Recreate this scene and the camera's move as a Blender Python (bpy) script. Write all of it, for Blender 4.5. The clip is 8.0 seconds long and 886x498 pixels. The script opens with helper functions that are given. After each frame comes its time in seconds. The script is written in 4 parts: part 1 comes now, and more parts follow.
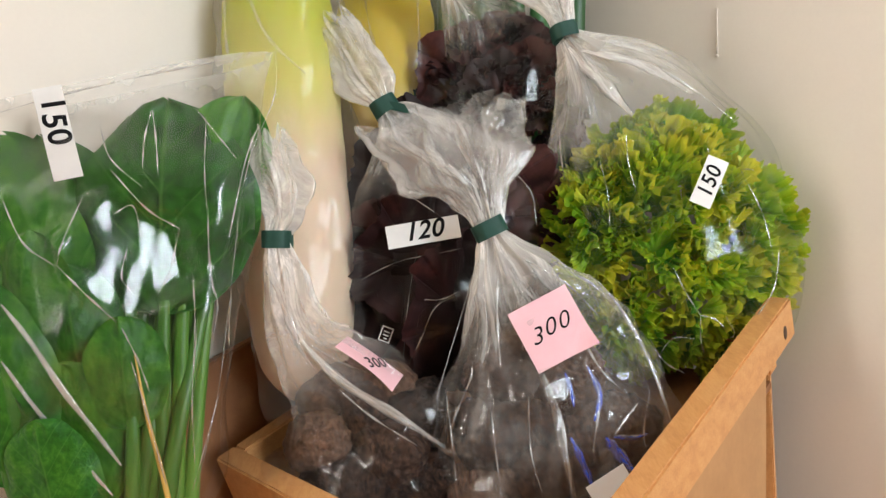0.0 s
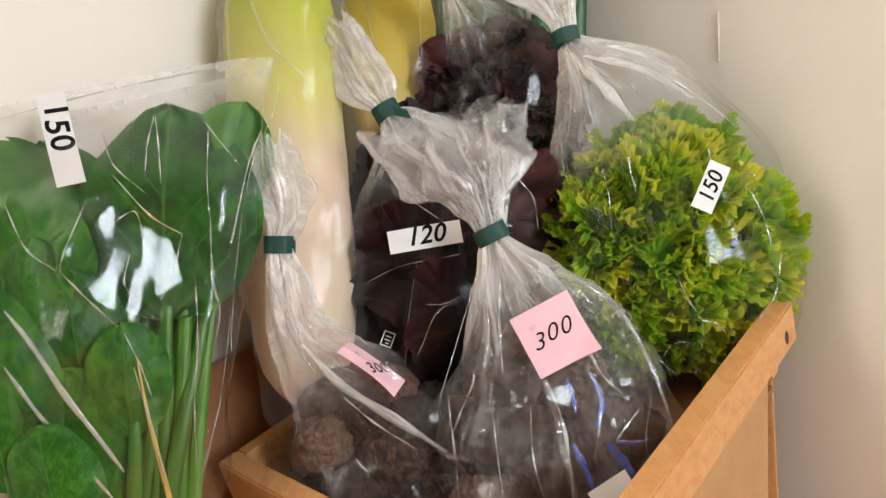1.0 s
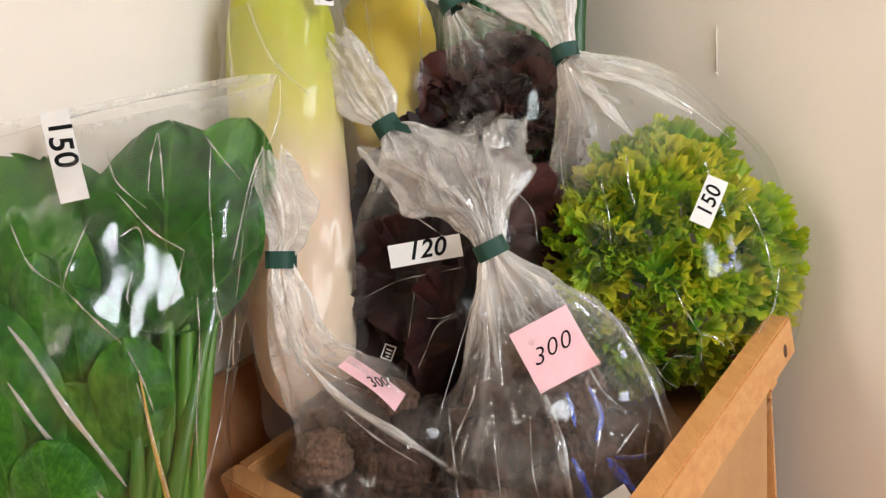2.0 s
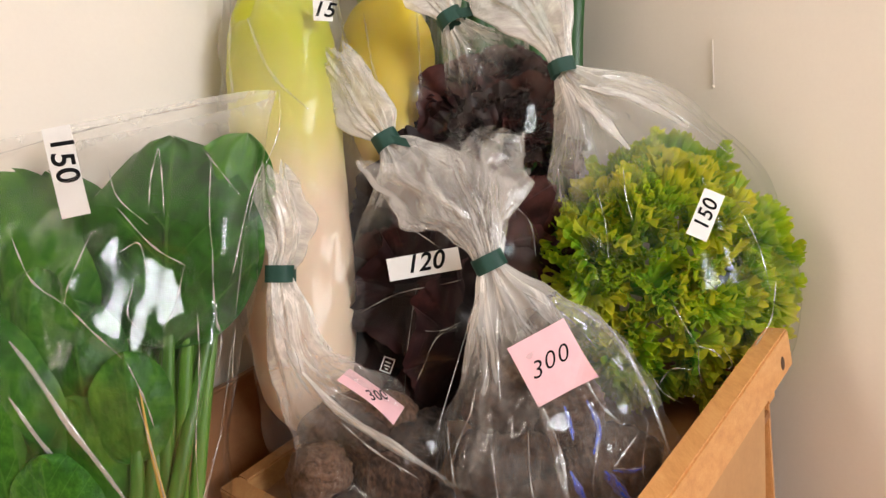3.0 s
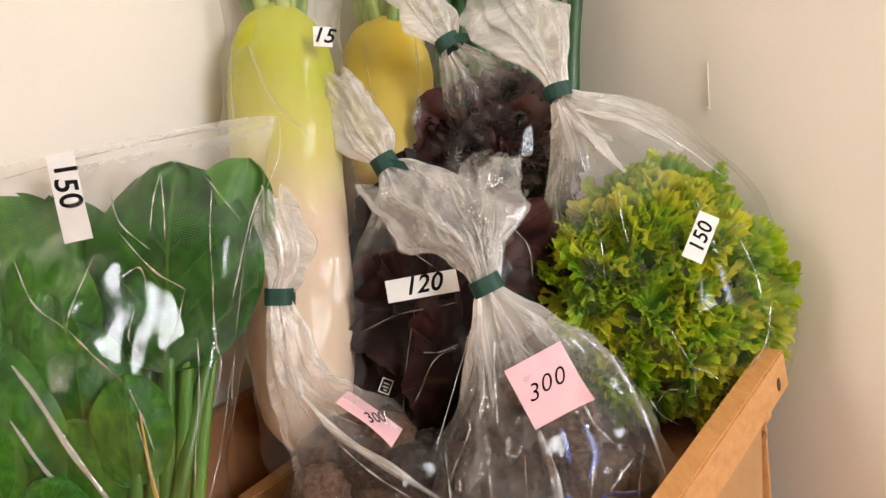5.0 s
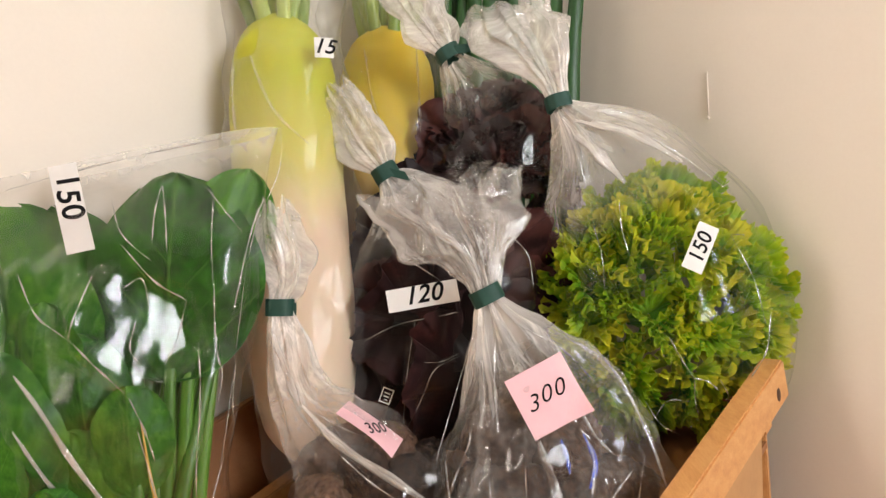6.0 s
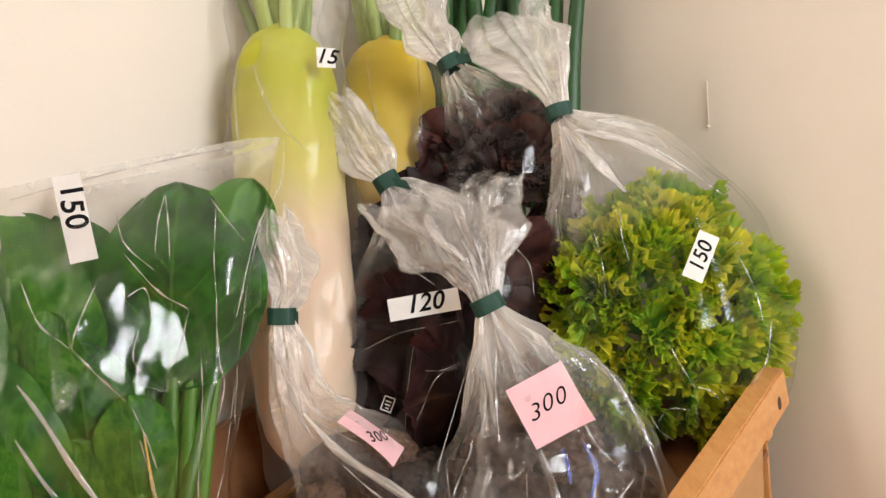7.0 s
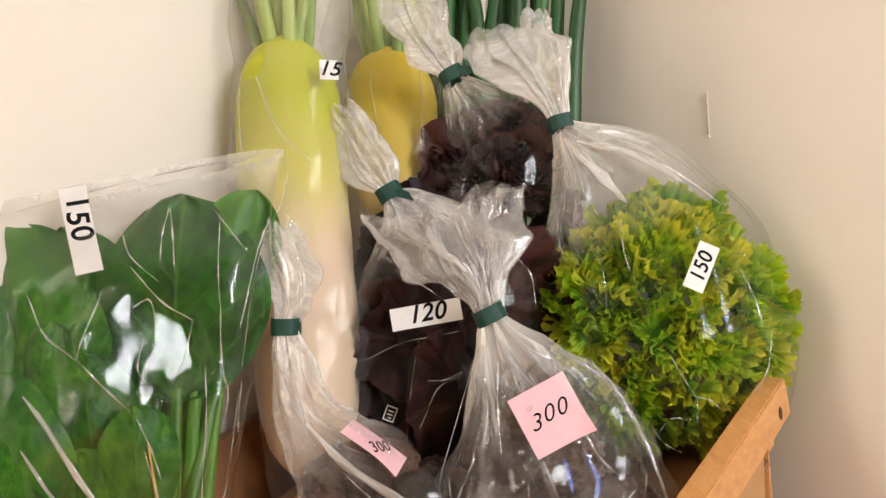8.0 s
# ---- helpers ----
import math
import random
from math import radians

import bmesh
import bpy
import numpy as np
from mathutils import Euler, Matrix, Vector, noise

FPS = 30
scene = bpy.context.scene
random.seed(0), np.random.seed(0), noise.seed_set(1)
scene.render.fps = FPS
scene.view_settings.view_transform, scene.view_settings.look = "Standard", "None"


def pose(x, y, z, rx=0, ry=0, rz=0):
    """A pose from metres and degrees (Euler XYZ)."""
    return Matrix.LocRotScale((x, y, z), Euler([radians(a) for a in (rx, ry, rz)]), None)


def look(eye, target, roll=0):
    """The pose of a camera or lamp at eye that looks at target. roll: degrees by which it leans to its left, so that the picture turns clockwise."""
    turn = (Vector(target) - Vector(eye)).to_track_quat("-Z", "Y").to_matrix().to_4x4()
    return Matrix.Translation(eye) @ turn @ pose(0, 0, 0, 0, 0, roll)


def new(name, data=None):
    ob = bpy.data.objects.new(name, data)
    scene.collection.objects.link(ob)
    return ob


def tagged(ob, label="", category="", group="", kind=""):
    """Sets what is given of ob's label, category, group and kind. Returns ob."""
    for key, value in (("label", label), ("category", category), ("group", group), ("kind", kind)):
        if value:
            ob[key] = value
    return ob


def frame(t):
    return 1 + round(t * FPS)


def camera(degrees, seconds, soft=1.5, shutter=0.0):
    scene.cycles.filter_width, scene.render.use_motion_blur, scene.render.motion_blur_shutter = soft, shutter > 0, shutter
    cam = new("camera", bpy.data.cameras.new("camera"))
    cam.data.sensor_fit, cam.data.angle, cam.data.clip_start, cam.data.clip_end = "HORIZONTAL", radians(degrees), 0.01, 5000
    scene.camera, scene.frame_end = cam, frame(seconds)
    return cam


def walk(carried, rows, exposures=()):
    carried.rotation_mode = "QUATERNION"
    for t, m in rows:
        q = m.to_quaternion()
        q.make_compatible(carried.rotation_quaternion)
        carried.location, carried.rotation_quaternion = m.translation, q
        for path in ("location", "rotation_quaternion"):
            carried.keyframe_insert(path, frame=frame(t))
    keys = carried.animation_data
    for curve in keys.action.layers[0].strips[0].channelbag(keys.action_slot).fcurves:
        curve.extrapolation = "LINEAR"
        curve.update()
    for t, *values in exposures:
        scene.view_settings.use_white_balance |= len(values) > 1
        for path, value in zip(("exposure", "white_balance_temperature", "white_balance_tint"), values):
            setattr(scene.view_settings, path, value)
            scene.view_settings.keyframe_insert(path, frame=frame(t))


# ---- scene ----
cam = camera(69.3, 8.0, soft=1.4)
METRES, EYE, TILT, LEAN, TURN = 0.044, 1.0, 0.0, 0.0, 0.0
ROWS = [
    (0.0, 0.0, 0.0, 0.0, 0.0, 0.0, -0.0),
    (0.5, -0.014, -0.0022, 0.0229, 0.02, 0.03, 0.0),
    (1.0, -0.0233, -0.0134, 0.0732, 0.05, 0.09, 0.01),
    (1.5, -0.0253, -0.0564, 0.1657, 0.07, 0.26, 0.01),
    (3.0, 0.0256, -0.1735, 0.3492, 0.17, 1.19, 0.13),
    (3.5, 0.0499, -0.2143, 0.41, 0.21, 1.47, 0.16),
    (4.0, 0.0656, -0.2398, 0.4485, 0.23, 1.76, 0.2),
    (4.5, 0.0783, -0.2766, 0.4905, 0.25, 2.02, 0.19),
    (6.0, 0.1055, -0.3493, 0.6649, 0.4, 2.55, 0.16),
    (6.5, 0.1032, -0.3764, 0.7007, 0.43, 2.78, 0.15),
    (7.0, 0.1009, -0.4052, 0.7298, 0.49, 3.02, 0.16),
    (7.5, 0.0987, -0.445, 0.7791, 0.54, 3.23, 0.16),
    (8.0, 0.0953, -0.4926, 0.8225, 0.64, 3.5, 0.18),
]
walk(cam, [(t, pose(0, 0, EYE, TILT, LEAN, TURN) @ pose(METRES * x, METRES * y, METRES * z, 90 + pitch, roll, yaw)) for t, x, y, z, yaw, pitch, roll in ROWS],
     exposures=[(0.0, 0.1, 6350, 10), (1.5, 0.1, 6450, 11), (3.5, 0.13, 6900, 16), (8.0, 0.12, 6900, 15)])

# ---- world and light ----
world = bpy.data.worlds.new("sky")
scene.world = world
world.use_nodes = True
wn = world.node_tree
sky = wn.nodes.new("ShaderNodeTexSky")
sky.sky_type, sky.sun_disc = "NISHITA", False
sky.sun_elevation, sky.sun_rotation = radians(40), radians(150)
wn.links.new(sky.outputs[0], wn.nodes["Background"].inputs[0])
wn.nodes["Background"].inputs[1].default_value = 0.12

# room corner: the two seen walls meet at K and run at 45 degrees to the first view
K = Vector((0.055, 0.855, 0.0))
DL, DR = Vector((-1, -1, 0)).normalized(), Vector((1, -1, 0)).normalized()
ROOM, HIGH = 3.2, 2.4


def window_lamp(name, at, to, w, h, power, colour):
    d = bpy.data.lights.new(name, "AREA")
    d.shape, d.size, d.size_y, d.energy, d.color = "RECTANGLE", w, h, power, colour
    ob = new(name, d)
    ob.matrix_world = look(at, to)
    return ob


# ---- materials ----
def material(name):
    m = bpy.data.materials.new(name)
    m.use_nodes = True
    m.node_tree.nodes.clear()
    return m, m.node_tree.nodes, m.node_tree.links


def add(nodes, kind, **values):
    n = nodes.new(kind)
    for k, v in values.items():
        n.inputs[k.replace("_", " ")].default_value = v
    return n


def ramp(nodes, links, source, stops):
    r = nodes.new("ShaderNodeValToRGB")
    e = r.color_ramp.elements
    while len(e) < len(stops):
        e.new(0.5)
    for el, (p, c) in zip(e, stops):
        el.position, el.color = p, (*c, 1)
    links.new(source, r.inputs[0])
    return r


def surface(name, stops, scale=20.0, stretch=(1, 1, 1), rough=0.5, bump=0.2, fine=200.0, detail=6.0, space="Object", vary=0.0, sheen=0.0,
            thin=0.0, spec=0.5):
    """Principled surface: two scales of noise drive the colour ramp, roughness and bump."""
    m, n, l = material(name)
    tc = n.new("ShaderNodeTexCoord")
    mp = n.new("ShaderNodeMapping")
    mp.inputs["Scale"].default_value = stretch
    l.new(tc.outputs[space], mp.inputs[0])
    big = add(n, "ShaderNodeTexNoise", Scale=scale, Detail=detail, Roughness=0.6)
    small = add(n, "ShaderNodeTexNoise", Scale=fine, Detail=4.0)
    l.new(mp.outputs[0], big.inputs["Vector"])
    l.new(mp.outputs[0], small.inputs["Vector"])
    mix = add(n, "ShaderNodeMix", Factor=0.3)
    l.new(big.outputs[0], mix.inputs["A"])
    l.new(small.outputs[0], mix.inputs["B"])
    fac = mix.outputs[0]
    if vary:
        info = n.new("ShaderNodeObjectInfo")
        ma = n.new("ShaderNodeMath")
        ma.operation = "MULTIPLY_ADD"
        l.new(info.outputs["Random"], ma.inputs[0])
        ma.inputs[1].default_value = vary
        l.new(fac, ma.inputs[2])
        mb = n.new("ShaderNodeMath")
        mb.operation = "SUBTRACT"
        l.new(ma.outputs[0], mb.inputs[0])
        mb.inputs[1].default_value = vary / 2
        fac = mb.outputs[0]
    r = ramp(n, l, fac, stops)
    p = add(n, "ShaderNodeBsdfPrincipled", Roughness=rough)
    l.new(r.outputs[0], p.inputs["Base Color"])
    p.inputs["Specular IOR Level"].default_value = spec
    b = add(n, "ShaderNodeBump", Strength=bump, Distance=0.002)
    l.new(mix.outputs[0], b.inputs["Height"])
    l.new(b.outputs[0], p.inputs["Normal"])
    out = n.new("ShaderNodeOutputMaterial")
    last = p.outputs[0]
    if thin:
        t = n.new("ShaderNodeBsdfTranslucent")
        l.new(r.outputs[0], t.inputs[0])
        l.new(b.outputs[0], t.inputs["Normal"])
        mx = add(n, "ShaderNodeMixShader", Fac=thin)
        l.new(last, mx.inputs[1])
        l.new(t.outputs[0], mx.inputs[2])
        last = mx.outputs[0]
    l.new(last, out.inputs[0])
    return m


def film(name, haze=0.0, streak=0.1, gather=0.0, gloss=0.05, edge=0.75, rough=0.06, around=40.0, along=2.5, bump=0.3, cut=(0.47, 0.56, 0.72), start=0.45, tint=(0.98, 0.94, 0.895), flip=False, clear_to=0.25):
    """Clear plastic film: lets light through, mirrors at a grazing angle, and is whitened along its pleats,
    more so towards the gathered end. Its UV runs round the sleeve and along it."""
    m, n, l = material(name)
    tc = n.new("ShaderNodeTexCoord")
    mp = n.new("ShaderNodeMapping")
    mp.inputs["Scale"].default_value = (around, along, 1)
    l.new(tc.outputs["UV"], mp.inputs[0])
    sep = n.new("ShaderNodeSeparateXYZ")
    l.new(tc.outputs["UV"], sep.inputs[0])
    nz = add(n, "ShaderNodeTexNoise", Scale=1.0, Detail=6.0, Roughness=0.7, Distortion=0.8)
    l.new(mp.outputs[0], nz.inputs["Vector"])
    r = ramp(n, l, nz.outputs[0], [(cut[0], (0,) * 3), (cut[1], (0.35,) * 3), (cut[2], (1,) * 3)])
    if flip:
        g = ramp(n, l, sep.outputs["Y"], [(0.0, (gather,) * 3), (start, (gather * 0.55,) * 3), (1.0, (gather * clear_to,) * 3)])
    else:
        g = ramp(n, l, sep.outputs["Y"], [(start, (0,) * 3), (1.0, (gather,) * 3)])
    amount = n.new("ShaderNodeMath")
    amount.operation = "ADD"
    l.new(g.outputs[0], amount.inputs[0])
    amount.inputs[1].default_value = streak
    body_haze = n.new("ShaderNodeMath")
    body_haze.operation = "MULTIPLY_ADD"
    l.new(g.outputs[0], body_haze.inputs[0])
    body_haze.inputs[1].default_value, body_haze.inputs[2].default_value = 0.45, haze
    whiten = n.new("ShaderNodeMath")
    whiten.operation, whiten.use_clamp = "MULTIPLY_ADD", True
    l.new(r.outputs[0], whiten.inputs[0])
    l.new(amount.outputs[0], whiten.inputs[1])
    l.new(body_haze.outputs[0], whiten.inputs[2])
    crease = add(n, "ShaderNodeTexNoise", Scale=0.6, Detail=2.0, Roughness=0.4, Distortion=1.2)
    crease.noise_type = "RIDGED_MULTIFRACTAL"
    l.new(mp.outputs[0], crease.inputs["Vector"])
    both = n.new("ShaderNodeMath")
    both.operation = "MULTIPLY_ADD"
    l.new(nz.outputs[0], both.inputs[0])
    both.inputs[1].default_value = 1.5
    l.new(crease.outputs[0], both.inputs[2])
    b = add(n, "ShaderNodeBump", Strength=bump, Distance=0.0025)
    l.new(both.outputs[0], b.inputs["Height"])
    clear = add(n, "ShaderNodeBsdfTransparent", Color=(0.975, 0.975, 0.975, 1))
    white = add(n, "ShaderNodeBsdfDiffuse", Color=(*tint, 1))
    back = add(n, "ShaderNodeBsdfTranslucent", Color=(*tint, 1))
    l.new(b.outputs[0], white.inputs["Normal"])
    milk = add(n, "ShaderNodeMixShader", Fac=0.3)
    l.new(white.outputs[0], milk.inputs[1])
    l.new(back.outputs[0], milk.inputs[2])
    body = n.new("ShaderNodeMixShader")
    l.new(whiten.outputs[0], body.inputs[0])
    l.new(clear.outputs[0], body.inputs[1])
    l.new(milk.outputs[0], body.inputs[2])
    shine = add(n, "ShaderNodeBsdfGlossy", Roughness=rough)
    l.new(b.outputs[0], shine.inputs["Normal"])
    lw = add(n, "ShaderNodeLayerWeight", Blend=0.5)
    l.new(b.outputs[0], lw.inputs["Normal"])
    pw = n.new("ShaderNodeMath")
    pw.operation = "POWER"
    l.new(lw.outputs["Facing"], pw.inputs[0])
    pw.inputs[1].default_value = 4.0
    ma = n.new("ShaderNodeMath")
    ma.operation = "MULTIPLY_ADD"
    l.new(pw.outputs[0], ma.inputs[0])
    ma.inputs[1].default_value, ma.inputs[2].default_value = edge, gloss
    top = n.new("ShaderNodeMixShader")
    l.new(ma.outputs[0], top.inputs[0])
    l.new(body.outputs[0], top.inputs[1])
    l.new(shine.outputs[0], top.inputs[2])
    out = n.new("ShaderNodeOutputMaterial")
    l.new(top.outputs[0], out.inputs[0])
    return m


def c(r, g, b):
    return (r, g, b)


M_WALL = surface("painted_wall", [(0.3, c(.78, .71, .63)), (0.7, c(.82, .755, .67))], 6, rough=0.7, bump=0.06, fine=300)
M_FLOOR = surface("floor_boards", [(0.3, c(.28, .18, .1)), (0.7, c(.36, .24, .14))], 4, (1, 12, 1), rough=0.5)
M_CEIL = surface("ceiling_paint", [(0.3, c(.78, .77, .74)), (0.7, c(.82, .81, .78))], 6, rough=0.8)
M_WOOD = surface("pine_wood", [(0.25, c(.48, .205, .065)), (0.5, c(.62, .30, .105)), (0.75, c(.70, .39, .16))], 9, (14, 1.2, 14), rough=0.42, bump=0.12, fine=60)
M_KNOT = surface("wood_knot", [(0.3, c(.03, .012, .006)), (0.7, c(.10, .04, .015))], 40, rough=0.6)
M_PANEL = surface("dark_brown_wood", [(0.25, c(.24, .09, .028)), (0.75, c(.34, .145, .05))], 7, (10, 1.0, 10), rough=0.5, bump=0.1, fine=60)
# darker copy of the tray's pine, the shade under the rail put into its colour
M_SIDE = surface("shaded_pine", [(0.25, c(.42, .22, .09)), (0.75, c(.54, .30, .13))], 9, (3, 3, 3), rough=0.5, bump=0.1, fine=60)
# unseen walls closing the room, kept dark so the film reflects little
M_BACK = surface("unseen_dark_wall", [(0.3, c(.26, .22, .18)), (0.7, c(.32, .27, .22))], 5, rough=0.7, bump=0.1)
M_FILM = film("clear_film", streak=0.015, gather=0.85, gloss=0.024, edge=0.45, rough=0.05, around=12, along=4.0, bump=0.06, start=0.62)
M_FILM_SOFT = film("creased_film", haze=0.045, streak=0.32, gather=1.0, gloss=0.035, edge=0.5, rough=0.07, bump=0.1, around=16, along=2.0, cut=(0.5, 0.6, 0.76), start=0.55)
M_FILM_LIMP = film("limp_film", haze=0.0, streak=0.04, gather=1.1, gloss=0.03, edge=0.35, rough=0.06, bump=0.12, around=10, along=6, cut=(0.46, 0.56, 0.74), start=0.42)
M_FILM_OPEN = film("crisp_film", streak=0.006, gather=0.35, gloss=0.045, edge=0.55, rough=0.10, around=14, along=5, bump=0.05, cut=(0.3, 0.5, 0.8), start=0.86)
M_FILM_TALL = film("tall_film", haze=0.04, streak=0.10, gather=0.2, gloss=0.018, edge=0.5, rough=0.16, around=7, along=9, bump=0.3, cut=(0.48, 0.58, 0.74))
# folds and rims of the film; their bright glint is put into the whiteness
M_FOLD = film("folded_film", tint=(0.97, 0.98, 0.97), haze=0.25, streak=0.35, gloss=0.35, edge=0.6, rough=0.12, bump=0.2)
M_NECK = film("gathered_film", haze=0.10, streak=0.12, gather=0.65, gloss=0.13, edge=0.4, rough=0.08, around=9, along=3.0, bump=0.4, cut=(0.4, 0.55, 0.75), flip=True, start=0.5, clear_to=0.3)
M_FLARE = film("flared_film", haze=0.02, streak=0.30, gather=0.40, gloss=0.11, edge=0.35, rough=0.06, around=24, along=1.6, bump=0.6, cut=(0.47, 0.55, 0.68), flip=True, start=0.35, clear_to=0.04)
M_SHEEN = film("sheen_film", haze=0.03, streak=0.16, gloss=0.10, edge=0.4, rough=0.12, bump=0.2)
M_BLUE_GLINT = film("blue_glint_film", haze=0.4, streak=0.35, gloss=0.12, rough=0.1, around=6, along=3, tint=(0.10, 0.20, 0.95))
M_TAPE = surface("green_tape", [(0.3, c(.003, .042, .028)), (0.7, c(.006, .06, .042))], 80, rough=0.6, bump=0.1)
M_WHITE = surface("label_paper", [(0.3, c(.80, .79, .77)), (0.7, c(.86, .85, .83))], 60, rough=0.6, bump=0.05)
M_PINK = surface("pink_paper", [(0.3, c(.86, .50, .55)), (0.7, c(.91, .55, .60))], 60, rough=0.75, bump=0.05)
M_INK = surface("black_ink", [(0.3, c(.004, .004, .005)), (0.7, c(.009, .009, .011))], 60, rough=0.8, spec=0.15)
M_LEAF = surface("dark_green_leaf", [(0.25, c(.004, .034, .005)), (0.5, c(.026, .14, .012)), (0.72, c(.095, .28, .025))], 5, rough=0.38, bump=0.8, fine=26, vary=0.2, thin=0.2, spec=0.3)
M_STALK = surface("green_stalk", [(0.3, c(.03, .12, .012)), (0.7, c(.10, .25, .03))], 30, (6, 6, 0.6), rough=0.4, vary=0.4)
M_LETTUCE = surface("lettuce_leaf", [(0.25, c(.12, .40, .016)), (0.5, c(.38, .68, .03)), (0.75, c(.74, .78, .06))], 2.2, rough=0.45, bump=0.4, fine=12, vary=0.6, thin=0.38)


def edge_tint(m, tip, amount):
    """Tints a leaf of unit length towards its frilled margin, by the distance from its base."""
    n, l = m.node_tree.nodes, m.node_tree.links
    tc = n.new("ShaderNodeTexCoord")
    ln = n.new("ShaderNodeVectorMath")
    ln.operation = "LENGTH"
    l.new(tc.outputs["Object"], ln.inputs[0])
    k = ramp(n, l, ln.outputs["Value"], [(0.5, (0, 0, 0)), (0.8, (amount * 0.35,) * 3), (0.98, (amount,) * 3)])
    old = [x for x in n if x.type == "VALTORGB"][0]
    mx = n.new("ShaderNodeMix")
    mx.data_type = "RGBA"
    l.new(k.outputs[0], mx.inputs["Factor"])
    l.new(old.outputs[0], mx.inputs[6])
    mx.inputs[7].default_value = (*tip, 1)
    for x in list(old.outputs[0].links):
        if x.to_node != mx:
            l.new(mx.outputs[2], x.to_socket)


edge_tint(M_LETTUCE, (.88, .70, .03), 0.6)


def vein_tint(m, tone):
    """Pale midrib and side veins on a leaf blade of unit length along z."""
    n, l = m.node_tree.nodes, m.node_tree.links
    tc = n.new("ShaderNodeTexCoord")
    sep = n.new("ShaderNodeSeparateXYZ")
    l.new(tc.outputs["Object"], sep.inputs[0])

    def calc(kind, a, b=None):
        x = n.new("ShaderNodeMath")
        x.operation = kind
        for k, v in enumerate((a, b)):
            if v is None:
                continue
            if isinstance(v, (int, float)):
                x.inputs[k].default_value = v
            else:
                l.new(v, x.inputs[k])
        return x.outputs[0]

    ax = calc("ABSOLUTE", sep.outputs["X"])
    side = calc("ABSOLUTE", calc("SINE", calc("MULTIPLY", calc("SUBTRACT", sep.outputs["Z"], calc("MULTIPLY", ax, 1.1)), 17.0)))
    rib = ramp(n, l, ax, [(0.004, (.5, .5, .5)), (0.012, (0, 0, 0))])
    lat = ramp(n, l, side, [(0.02, (.5, .5, .5)), (0.13, (0, 0, 0))])
    fac = calc("MAXIMUM", rib.outputs[0], lat.outputs[0])
    old = [x for x in n if x.type == "VALTORGB"][0]
    mx = n.new("ShaderNodeMix")
    mx.data_type = "RGBA"
    l.new(calc("MULTIPLY", fac, 0.8), mx.inputs["Factor"])
    l.new(old.outputs[0], mx.inputs[6])
    mx.inputs[7].default_value = (*tone, 1)
    for x in list(old.outputs[0].links):
        if x.to_node != mx:
            l.new(mx.outputs[2], x.to_socket)


vein_tint(M_LEAF, (.10, .26, .04))
M_RED = surface("purple_leaf", [(0.25, c(.007, .003, .003)), (0.5, c(.026, .009, .009)), (0.75, c(.10, .030, .026))], 2.5, rough=0.5, bump=0.6, fine=9, vary=0.4, thin=0.1, spec=0.25)
M_TARO = surface("taro_skin", [(0.3, c(.007, .003, .002)), (0.5, c(.070, .033, .019)), (0.72, c(.24, .13, .08))], 5, (1, 1, 3.5), rough=0.85, bump=1.0, fine=26, vary=0.3)
M_PALE = surface("pale_stalk", [(0.3, c(.16, .28, .03)), (0.7, c(.40, .50, .12))], 30, (6, 6, 0.6), rough=0.4, vary=0.4)
M_WARM_GLINT = surface("warm_glint_strip", [(0.3, c(.45, .27, .05)), (0.7, c(.62, .42, .10))], 30, (6, 6, 0.6), rough=0.5)
M_LEEK = surface("leek_leaf", [(0.3, c(.008, .05, .010)), (0.7, c(.035, .14, .03))], 20, (6, 6, 0.5), rough=0.4, vary=0.3)


def daikon_skin(name, top, mid, low):
    m = surface(name, [(0.3, low), (0.7, low)], 30, (1, 1, 0.4), rough=0.6, bump=0.15, fine=120, spec=0.3)
    n, l = m.node_tree.nodes, m.node_tree.links
    tc = n.new("ShaderNodeTexCoord")
    sep = n.new("ShaderNodeSeparateXYZ")
    l.new(tc.outputs["Generated"], sep.inputs[0])
    nz = add(n, "ShaderNodeTexNoise", Scale=5.0, Detail=4.0)
    l.new(tc.outputs["Generated"], nz.inputs["Vector"])
    ma = n.new("ShaderNodeMath")
    ma.operation = "MULTIPLY_ADD"
    l.new(nz.outputs[0], ma.inputs[0])
    ma.inputs[1].default_value = 0.12
    l.new(sep.outputs["Z"], ma.inputs[2])
    r = ramp(n, l, ma.outputs[0], [(0.56, low), (0.72, mid), (0.90, top)])
    p = [x for x in n if x.type == "BSDF_PRINCIPLED"][0]
    l.new(r.outputs[0], p.inputs["Base Color"])
    p.inputs["Subsurface Weight"].default_value = 0.15
    p.inputs["Subsurface Scale"].default_value = 0.01
    return m


M_DAIKON_A = daikon_skin("white_radish_skin", c(.48, .50, .03), c(.62, .56, .14), c(.76, .58, .42))
M_DAIKON_B = daikon_skin("yellow_radish_skin", c(.66, .49, .02), c(.68, .48, .06), c(.76, .55, .36))


# ---- mesh helpers ----
def obj(name, verts, faces, mat, parent=None, label="", smooth=True, uv=None):
    me = bpy.data.meshes.new(name)
    me.from_pydata([tuple(v) for v in verts], [], [tuple(f) for f in faces])
    me.materials.append(mat)
    if smooth:
        me.shade_smooth()
    ob = new(name, me)
    if parent:
        ob.parent = parent
    if label:
        ob["label"] = label
    if uv:
        idx = np.empty(len(me.loops), dtype=np.int32)
        me.loops.foreach_get("vertex_index", idx)
        co = np.c_[(idx % uv[0]) / uv[0], (idx // uv[0]) / (uv[1] - 1)].astype(np.float32)
        me.uv_layers.new(name="UVMap").data.foreach_set("uv", co.ravel())
    return ob


